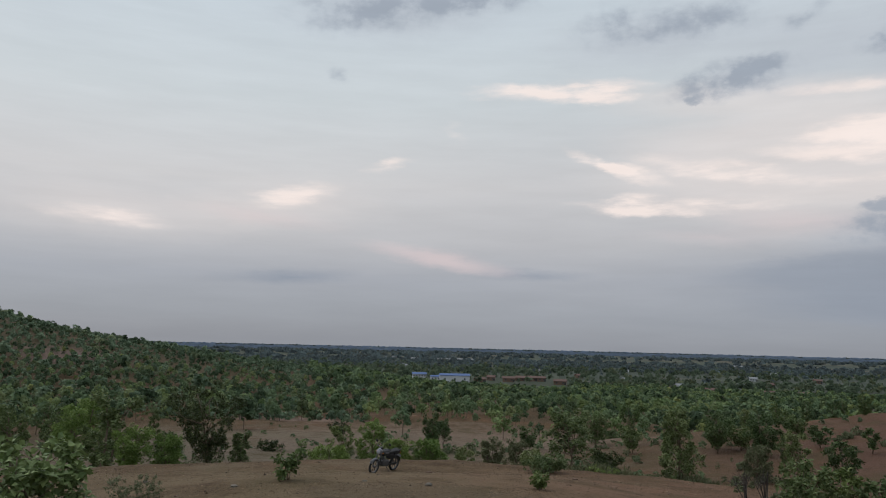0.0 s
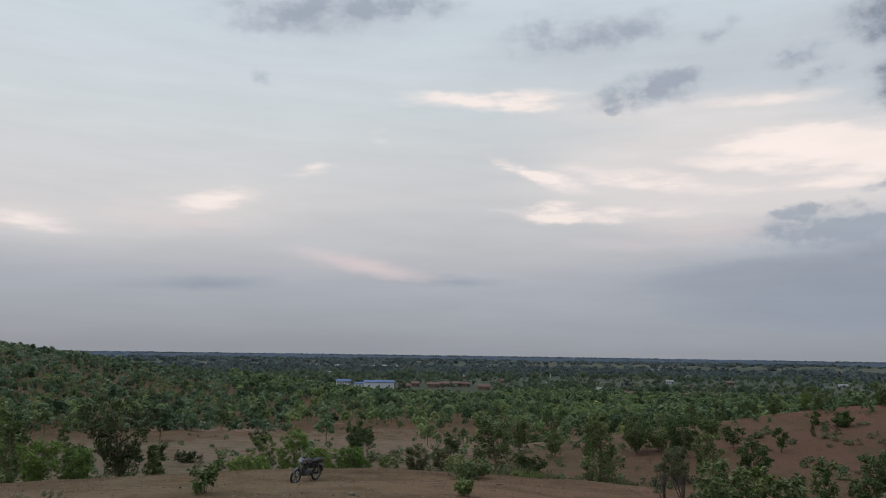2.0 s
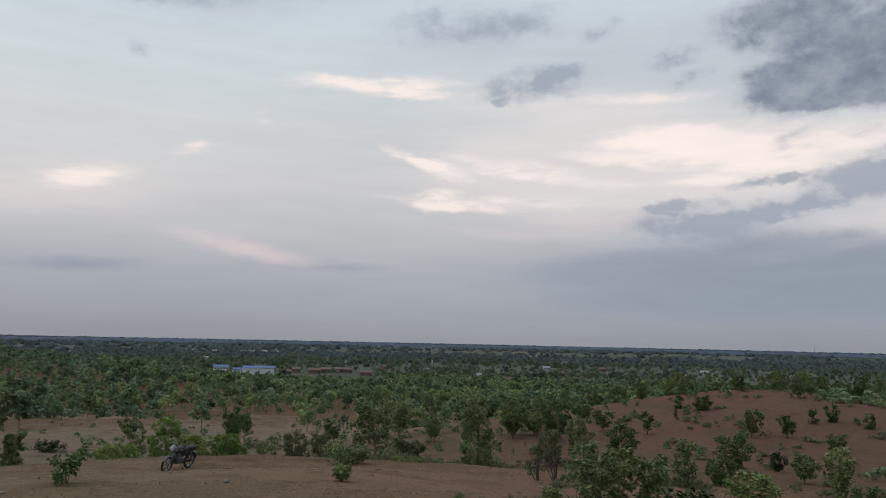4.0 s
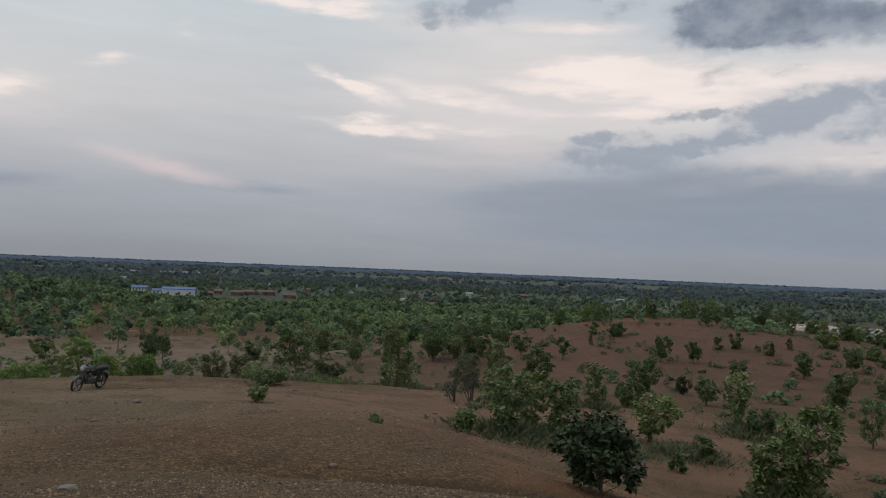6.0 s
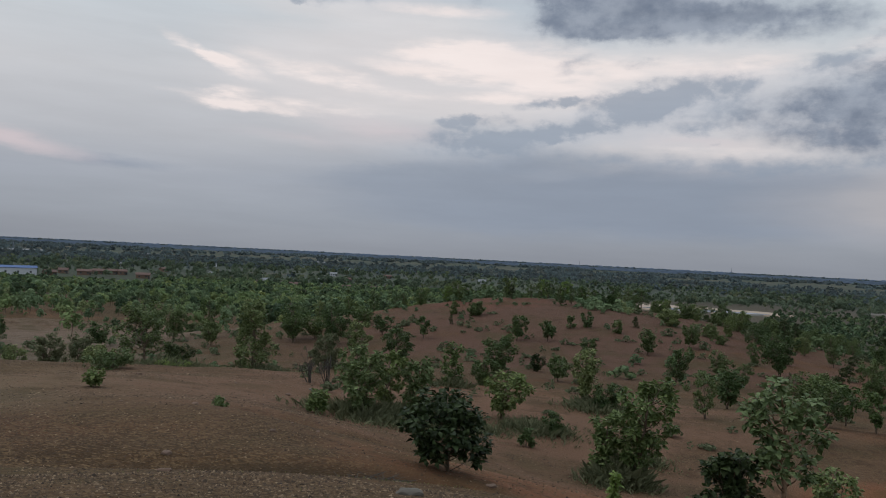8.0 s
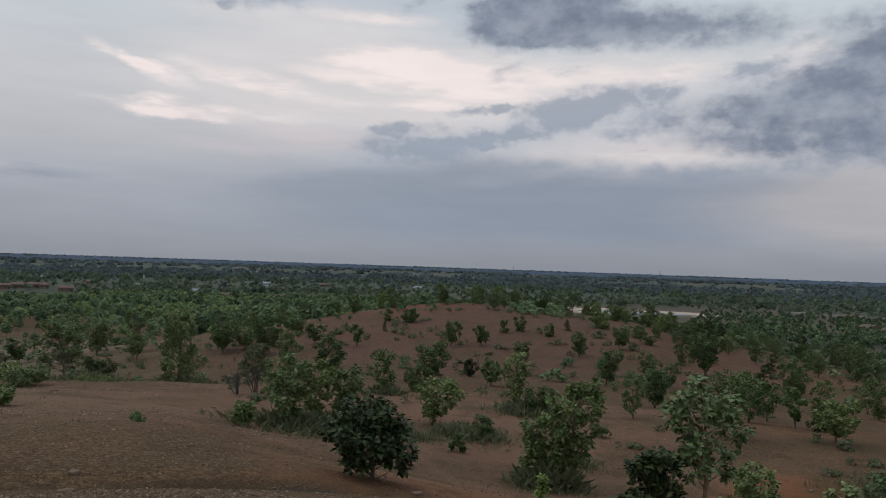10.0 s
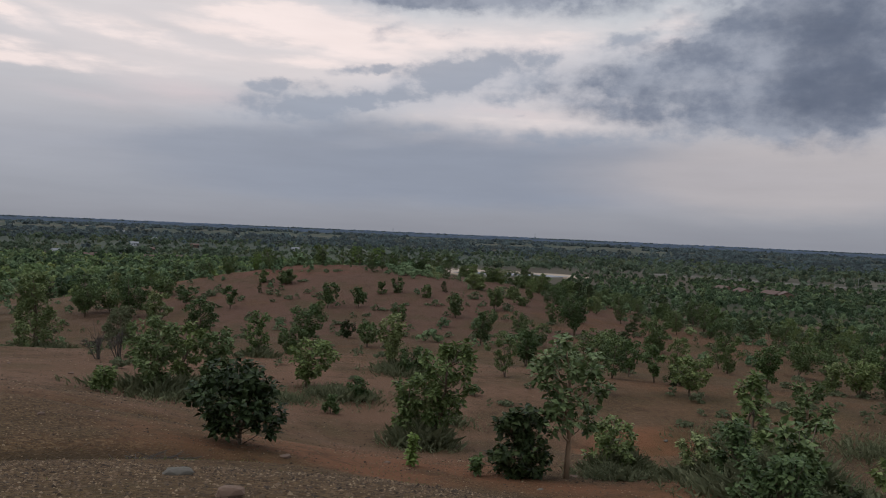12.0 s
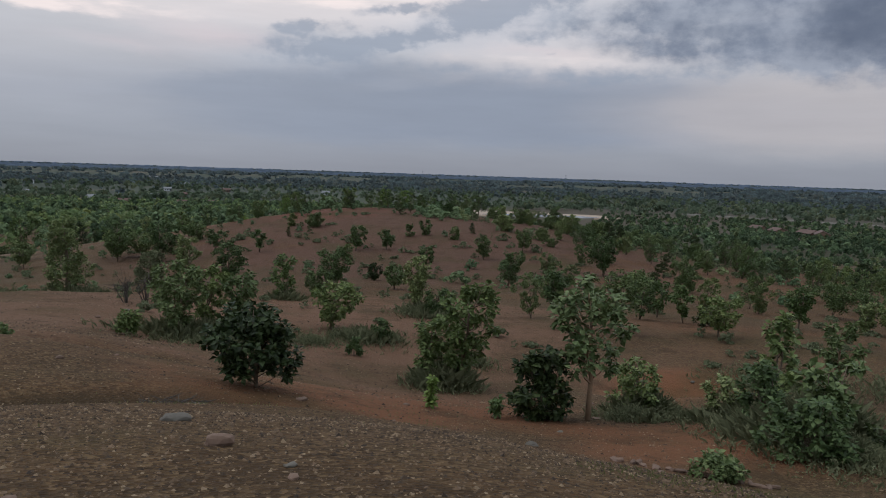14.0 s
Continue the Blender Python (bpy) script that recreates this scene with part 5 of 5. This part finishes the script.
def build_village():
    # big shed with the blue roof edge, and the blue-roofed block beside it
    house(1.5, 622, 23, 10, 6.0, 4, WHITEWASH, TIN_BLUE, "long white shed with a blue sheet roof", 3, 1.2)
    house(-27, 645, 11, 7, 5.2, 6, WHITEWASH, TIN_BLUE, "white two-storey block with a blue roof", 5, 1.2, 2)
    house(-14, 650, 8, 6, 3.4, 8, WHITEWASH, TIN_BLUE, "white house with a blue roof", 3)
    rng = np.random.default_rng(44)
    for k in range(7):
        house(24 + 10.5 * k + rng.uniform(-3, 3), 612 + rng.uniform(0, 70), rng.uniform(6, 10), 6, 2.8, rng.uniform(-25, 25), BRICK_WALL, TILE_RED, "low brick house with a red tile roof", 2, 1.4)
    spots = ((170, 600, 0), (219, 609, 1), (170, 528, 2), (203, 514, 2), (226, 518, 2), (216, 998, 0), (439, 722, 1), (120, 760, 2), (150, 700, 0), (260, 660, 2), (300, 800, 1), (350, 770, 2), (400, 1000, 0), (95, 900, 1), (-60, 1000, 0))
    for x, y, look_of in spots:
        roof, wall, words = ((TIN_PALE, WHITEWASH, "small white house with a pale sheet roof"), (TIN_PALE, WHITEWASH, "small white house among trees"), (TILE_RED, BRICK_WALL, "small brick house with a red tile roof"))[look_of]
        house(x, y, rng.uniform(5, 8), 5.0, 2.6, rng.uniform(-40, 40), wall, roof, words, 3, 1.3)
    for x, y, turn in ((418, 226, 60), (405, 208, 50), (402, 190, 65), (395, 180, 30)):
        house(x, y, rng.uniform(9, 13), 6.5, 2.8, turn, BRICK_WALL, TILE_RED, "low red-roofed house in the scrub", 3, 1.5)
    for x, y, long in ((-68, 1500, 22), (-19, 1480, 30), (20, 1500, 36), (-122, 1540, 25), (205, 1540, 22), (520, 1450, 22)):
        house(x, y, long, 12, 2.6, rng.uniform(-8, 8), CONCRETE, TIN_PALE, "long pale factory shed on the plain", 8, 2.0)


def build_pond():
    water, nt, b = material("pond_water", 0.12)
    b.inputs["Base Color"].default_value = (0.16, 0.15, 0.13, 1)
    c = nt.nodes.new("ShaderNodeTexCoord").outputs["Object"]
    nbump(nt, b, nnoise(nt, c, 0.7, 3), 0.05, 0.05)
    for name, mat, cx, cy, long, wide, turn, lift, label, cat in (
        ("shore", SAND, 396, 402, 118, 36, -46, 0.9, "pale dry sandy shore of the pond", "shore"),
        ("water", water, 398, 374, 62, 15, -38, 1.05, "shallow pale pond reflecting the sky", "pond"),
    ):
        n = 72
        rim = [(math.cos(a) * long / 1 * (0.62 + 0.10 * noise.noise((math.cos(a) * 2, math.sin(a) * 2, long))), math.sin(a) * wide * (0.8 + 0.35 * noise.noise((math.cos(a) * 3, math.sin(a) * 3, wide)))) for a in np.linspace(0, 2 * math.pi, n, endpoint=False)]
        v = [(x, y, 0.0) for x, y in rim] + [(x * 1.02, y * 1.05, -1.5) for x, y in rim]
        f = [tuple(range(n))] + [(k, n + k, n + (k + 1) % n, (k + 1) % n) for k in range(n)]
        ob = mesh_object(name, v, f, mat)
        ob.matrix_basis = pose(cx, cy, -28.4 + lift, 0, 0, turn)
        tagged(ob, label, cat, kind="structure")


def build_road():
    """A road on a low bank, with poles along it."""
    a, b = np.array((555.0, 372.0)), np.array((640.0, 120.0))
    d = (b - a) / np.linalg.norm(b - a)
    s = np.array((-d[1], d[0]))
    v, f = [], []
    for k in range(41):
        p = a + (b - a) * k / 40
        z = land1(*p)
        for off, up in ((-6, -1.0), (-1.7, 0.7), (1.7, 0.7), (6, -1.0)):
            q = p + s * off
            v.append((q[0], q[1], z + up))
    for k in range(40):
        for j in range(3):
            f.append((4 * k + j, 4 * k + j + 1, 4 * k + j + 5, 4 * k + j + 4))
    tagged(mesh_object("road", v, f, plain("road_dust", (0.13, 0.12, 0.105), 0.95, 0, 0.15, 0.3)), "pale road on a low bank across the plain", "road", kind="structure")
    for k in range(9):
        p = a + (b - a) * (k + 0.3) / 9 + s * 8
        pole = new("utility_pole")
        part("pole", bm_tube([(0, 0, -0.5), (0, 0, 8.0)], 0.22, 0.14, 8), CONCRETE, pole)
        part("crossarm", bm_box((2.0, 0.18, 0.18), (0, 0, 7.3), 0.02), CONCRETE, pole)
        pole.matrix_basis = pose(p[0], p[1], land1(*p), 0, 0, 70)
        tagged(pole, "pale concrete utility pole beside the road", "pole", "poles along the road")
    # the masts glow in the same haze colour
    for x, y, h in ((-6, 1600, 16), (2660, 3380, 26), (3220, 2850, 30)):
        mast = new("mast")
        part("tower", bm_tube([(0, 0, -1), (0, 0, h)], h * 0.05, h * 0.02, 6), hazy("mast_haze", (0.075, 0.09, 0.115)), mast)
        part("platform", bm_box((h * 0.12, h * 0.12, h * 0.05), (0, 0, h * 0.86), h * 0.01), hazy("mast_haze", (0.075, 0.09, 0.115)), mast)
        mast.matrix_basis = pose(x, y, land1(x, y))
        tagged(mast, "far slender mast on the horizon", "mast")


def fence_posts():
    row = [(-19.5 + 1.25 * k, 105 + 0.35 * k, 1.0 + 0.2 * (k % 3), 5 - 3 * (k % 4)) for k in range(8)]
    for dx, dy, h, lean in [(0, 0, 1.5, 6), (0.5, 0.1, 1.35, -4), (0.95, -0.1, 1.6, 9)] + row:
        ob = part("wooden_post", bm_tube([(0, 0, -0.3), (0.03, 0, h * 0.5), (0, 0.02, h)], 0.07, 0.05, 7), DEADWOOD, None)
        ob.matrix_basis = pose(-24 + dx, 54 + dy, land1(-24 + dx, 54 + dy), lean, 0, 0)
        tagged(ob, "dark weathered wooden post in the ground", "post", "old posts")


build_pond()
build_road()
build_village()
fence_posts()

# ---- undergrowth, gravel and stones ----
def build_undergrowth():
    rng = np.random.default_rng(31)
    patches = ((10.5, 23.0, 2.2, 0.75, 900), (12.3, 23.4, 1.6, 0.8, 700), (15.9, 22.0, 1.5, 0.7, 700), (14.6, 16.4, 0.9, 1.0, 700), (15.4, 10.5, 1.0, 0.7, 800), (14.3, 10.1, 0.7, 0.55, 400), (15.2, 6.9, 1.7, 0.95, 1500), (14.2, 5.9, 1.4, 0.6, 900),
               (16.3, 8.6, 1.3, 0.8, 900), (12.9, 44.4, 1.9, 1.0, 500), (21.3, 25.4, 1.4, 0.9, 500), (18.8, 32.6, 1.1, 0.8, 300), (13.8, 21.8, 1.2, 0.4, 250), (17.5, 18.5, 1.0, 0.5, 250), (23.5, 12.0, 2.0, 0.6, 500), (26.0, 9.0, 2.5, 0.6, 500), (7.2, 38.6, 2.0, 0.7, 500))
    base, way, length = [], [], []
    for x, y, r, h, n in patches:
        n, h = n * 2, h * 0.8
        a, q = rng.uniform(0, 6.28, n), r * np.minimum(1.3, np.abs(rng.normal(0, 0.55, n)))
        px, py = x + np.cos(a) * q, y + np.sin(a) * q
        root = np.stack([px, py, land(px, py) - 0.03], 1)
        stalk = np.stack([np.cos(a) * 0.2 + rng.normal(0, 0.5, n), np.sin(a) * 0.2 + rng.normal(0, 0.5, n), np.ones(n)], 1)
        tall = h * rng.uniform(0.3, 1.05, n) * np.exp(-0.6 * (q / r) ** 2) * (0.55 + 0.8 * vnoise(px * 1.7, py * 1.7, 3))
        base.append(root)
        way.append(stalk)
        length.append(tall)
        # small leaves up the stalks
        stalk = stalk / np.linalg.norm(stalk, axis=1, keepdims=True)
        for k in range(4):
            base.append(root + stalk * (tall * rng.uniform(0.2, 1.0, n))[:, None] + rng.normal(0, 0.03, (n, 3)))
            way.append(rng.normal(0, 1, (n, 3)) + (0, 0, 0.3))
            length.append(rng.uniform(0.03, 0.07, n))
    base, way, length = np.concatenate(base), np.concatenate(way), np.concatenate(length)
    v, f = leaf_blades(base, way, length, np.where(length < 0.08, length * 0.5, 0.004), False, rng)
    tagged(mesh_object("undergrowth", v, f, SCRUB), "grey-green wispy scrub at the feet of the trees", "undergrowth", kind="stuff")
    # short grass, thin and in drifts
    x, y = scatter(rng, 26000, 3.2, 60, -35, 80)
    drift = fractal(x / 6.2, y / 6.2, 83, 4)
    keep = rng.uniform(0, 1, len(x)) < np.clip(5 * drift - 0.15, 0.0, 1)
    x, y = x[keep], y[keep]
    for cx, cy, r, n in ((6.7, 4.0, 0.9, 700), (1.7, 6.2, 0.25, 40), (2.1, 5.8, 0.3, 50), (6.2, 10.9, 0.8, 300), (9.3, 11.0, 0.9, 200), (5.0, 10.6, 0.7, 160), (13.0, 5.2, 0.7, 160)):
        a, q = rng.uniform(0, 6.28, n), r * np.sqrt(rng.uniform(0, 1, n))
        x, y = np.concatenate([x, cx + np.cos(a) * q]), np.concatenate([y, cy + np.sin(a) * q])
    n = len(x)
    L = rng.uniform(0.015, 0.045, n) * (1 + np.hypot(x, y) / 40)
    v, f = leaf_blades(np.stack([x, y, land(x, y) - 0.01], 1), np.stack([rng.normal(0, 0.6, n), rng.normal(0, 0.6, n), np.ones(n)], 1), L, L * 0.16, False, rng)
    tagged(mesh_object("grass", v, f, leafy("thin_grass", (0.07, 0.085, 0.03), (0.16, 0.15, 0.07), 0.25, 0.8)), "thin short grass between the stones", "grass", kind="stuff")


def pebble_mesh(x, y, size, rng):
    n = len(x)
    z = land(x, y)
    a = rng.uniform(0, 6.28, n)
    ring = np.stack([a, a + 1.5, a + 3.1, a + 4.7], 1) + rng.uniform(-0.35, 0.35, (n, 4))
    rad = size[:, None] * rng.uniform(0.6, 1.3, (n, 4))
    rim = np.stack([x[:, None] + np.cos(ring) * rad, y[:, None] + np.sin(ring) * rad, z[:, None] + size[:, None] * rng.uniform(-0.15, 0.2, (n, 4))], 2)
    top = np.stack([x + rng.normal(0, 0.2, n) * size, y + rng.normal(0, 0.2, n) * size, z + size * rng.uniform(0.4, 1.0, n)], 1)
    v = np.concatenate([rim, top[:, None, :]], 1).reshape(-1, 3)
    k = np.arange(n)[:, None] * 5
    f = np.concatenate([k + (i, (i + 1) % 4, 4) for i in range(4)]).tolist()
    return v, f


def build_gravel():
    rng = np.random.default_rng(13)
    parts_xy = [scatter(rng, 34000, 2.6, 10, -38, 78), scatter(rng, 30000, 9, 24, -34, 72), scatter(rng, 14000, 18, 38, -30, 50)]
    x, y = np.concatenate([p[0] for p in parts_xy]), np.concatenate([p[1] for p in parts_xy])
    size = np.exp(rng.normal(-4.80, 0.36, len(x))) * (1 + np.hypot(x, y) / 22)
    m, nt, b = material("loose_gravel", 0.9)
    geo = nt.nodes.new("ShaderNodeNewGeometry").outputs["Random Per Island"]
    tone = nnode(nt, "ShaderNodeValToRGB")
    nt.links.new(geo, tone.inputs[0])
    e = tone.color_ramp.elements
    e[0].color, e[1].color = (0.022, 0.014, 0.008, 1), (0.235, 0.172, 0.106, 1)
    e.new(0.4).color = (0.075, 0.048, 0.027, 1)
    e.new(0.78).color = (0.140, 0.090, 0.052, 1)
    nt.links.new(tone.outputs[0], b.inputs["Base Color"])
    v, f = pebble_mesh(x, y, size, rng)
    tagged(mesh_object("gravel", v, f, m), "loose brown gravel strewn over the slope", "gravel", kind="stuff")


def stone(x, y, long, wide, high, turn, mat, label, sink=0.25, seed=0):
    """A weathered stone: a rounded block pushed about by noise."""
    bm = bmesh.new()
    bmesh.ops.create_icosphere(bm, subdivisions=2, radius=0.5)
    for v in bm.verts:
        p = v.co.copy()
        q = Vector([math.copysign(abs(c * 2) ** 0.7, c) * 0.5 for c in p])
        k = 1 + 0.42 * noise.noise(p * 2.3 + Vector((seed * 3.7, seed, 0))) + 0.22 * noise.noise(p * 5 + Vector((0, seed * 2.1, 5)))
        v.co = Vector((q.x * long, q.y * wide, q.z * high)) * k
    me = bpy.data.meshes.new("stone")
    bm.to_mesh(me)
    bm.free()
    me.materials.append(mat)
    ob = new("stone", me)
    ob.matrix_basis = pose(x, y, land1(x, y) + high * (0.5 - sink), 0, 0, turn)
    return tagged(ob, label, "stone", "stones on the slope")


def build_stones():
    stone(4.00, 7.30, 0.25, 0.15, 0.075, -20, STONE_GREY, "flat grey weathered stone lying on gravel", seed=1)
    stone(3.72, 5.78, 0.19, 0.13, 0.11, -35, STONE_RED, "pinkish brown angular stone lying on gravel", seed=2)
    stone(6.35, 10.85, 0.26, 0.10, 0.05, -28, STONE_GREY, "pale flat slab under the round bush", seed=3)
    stone(5.55, 10.80, 0.32, 0.10, 0.045, -25, STONE_GREY, "pale flat slab beside the twig heap", seed=4)
    stone(3.83, 4.99, 0.10, 0.06, 0.03, 10, STONE_GREY, "small pale stone lying on gravel", seed=5)
    stone(3.70, 4.72, 0.09, 0.06, 0.03, 60, STONE_RED, "small brown stone lying on gravel", seed=6)
    stone(2.10, 5.92, 0.24, 0.15, 0.10, 5, STONE_RED, "pale brown stone half sunk in gravel", seed=7)
    stone(-0.25, 6.39, 0.24, 0.12, 0.05, -8, STONE_GREY, "flat pale slab half sunk in gravel", seed=8)
    rng = np.random.default_rng(5)
    # a loose arc of red stones below the low bright bush
    for k in range(22):
        f = k / 21
        x, y = 10.35 + 1.0 * f + rng.normal(0, 0.07), 7.55 - 1.85 * f + rng.normal(0, 0.06)
        stone(x, y, rng.uniform(0.08, 0.22), rng.uniform(0.06, 0.11), rng.uniform(0.04, 0.08), rng.uniform(0, 180), STONE_RED, "red-brown broken stone in a loose heap", 0.2, 20 + k)
    # single stones strewn about
    for k in range(46):
        r, a = math.sqrt(rng.uniform(12, 900)), radians(rng.uniform(-22, 62))
        s = rng.uniform(0.06, 0.15) * (1 + r / 30)
        stone(r * math.sin(a), r * math.cos(a), s, s * rng.uniform(0.5, 0.8), s * rng.uniform(0.3, 0.5), rng.uniform(0, 180), STONE_GREY if rng.uniform() < 0.35 else STONE_RED, "single small stone lying on the slope", 0.3, 60 + k)


def twig_heap(x, y, r, h):
    rng = np.random.default_rng(8)
    lines = []
    for k in range(110):
        a, q = rng.uniform(0, 6.28), r * math.sqrt(rng.uniform(0, 1))
        p = np.array([math.cos(a) * q, math.sin(a) * q * 0.6, h * rng.uniform(0.0, 1) * (1 - q / r * 0.7)])
        d = np.array([rng.normal(0, 1), rng.normal(0, 0.5), rng.normal(0, 0.22)])
        d *= rng.uniform(0.10, 0.30) / np.linalg.norm(d)
        lines.append(([p - d, p + rng.normal(0, 0.03, 3), p + d], 0.007, 0.003))
    ob = mesh_object("twig_heap", *tubes(lines, 4), DEADWOOD)
    ob.matrix_basis = pose(x, y, land1(x, y) + 0.02)
    return tagged(ob, "dark heap of dry dead twigs on gravel", "twig heap", kind="stuff")


def build_shrublets():
    rng = np.random.default_rng(91)
    x, y = scatter(rng, 380, 50, 112, 8, 78)
    x2, y2 = scatter(rng, 1000, 90, 106, 29, 42)
    x3, y3 = scatter(rng, 900, 60, 190, -30, 26)
    x, y = np.concatenate([x, x2, x3]), np.concatenate([y, y2, y3])
    keep = rng.uniform(0, 1, len(x)) < np.clip(0.27 + 2.4 * fractal(x / 11, y / 11, 97, 3), 0.03, 1)
    x, y = x[keep], y[keep]
    h = np.exp(rng.normal(-0.55, 0.4, len(x)))
    foliage_cloud("shrublets", x, y, h, h * rng.uniform(0.5, 0.9, len(x)), 6, 130, 12, LEAF_WOODS, "low green shrublets dotted over the red knoll", False, 0.9, 0.08)


def build_tufts():
    """Knee-high dry tufts and seedlings on the open slope."""
    rng = np.random.default_rng(57)
    x, y = scatter(rng, 1900, 24, 95, -20, 76)
    keep = rng.uniform(0, 1, len(x)) < np.clip(0.25 + 3.2 * fractal(x / 7, y / 7, 29, 3), 0.02, 1)
    x, y = x[keep & ((x > 0.35 * y) | (y > 46))], y[keep & ((x > 0.35 * y) | (y > 46))]
    far = 1 + np.hypot(x, y) / 60
    foliage_cloud("dry_tufts", x, y, rng.uniform(0.08, 0.30, len(x)) * far, rng.uniform(0.08, 0.28, len(x)) * far, 5, 80, 33, SCRUB, "dry grey-green tufts on the open slope", False, 0.8, 0.03)


build_shrublets()
build_tufts()
build_undergrowth()
build_gravel()
build_stones()
twig_heap(5.35, 11.35, 0.62, 0.16)
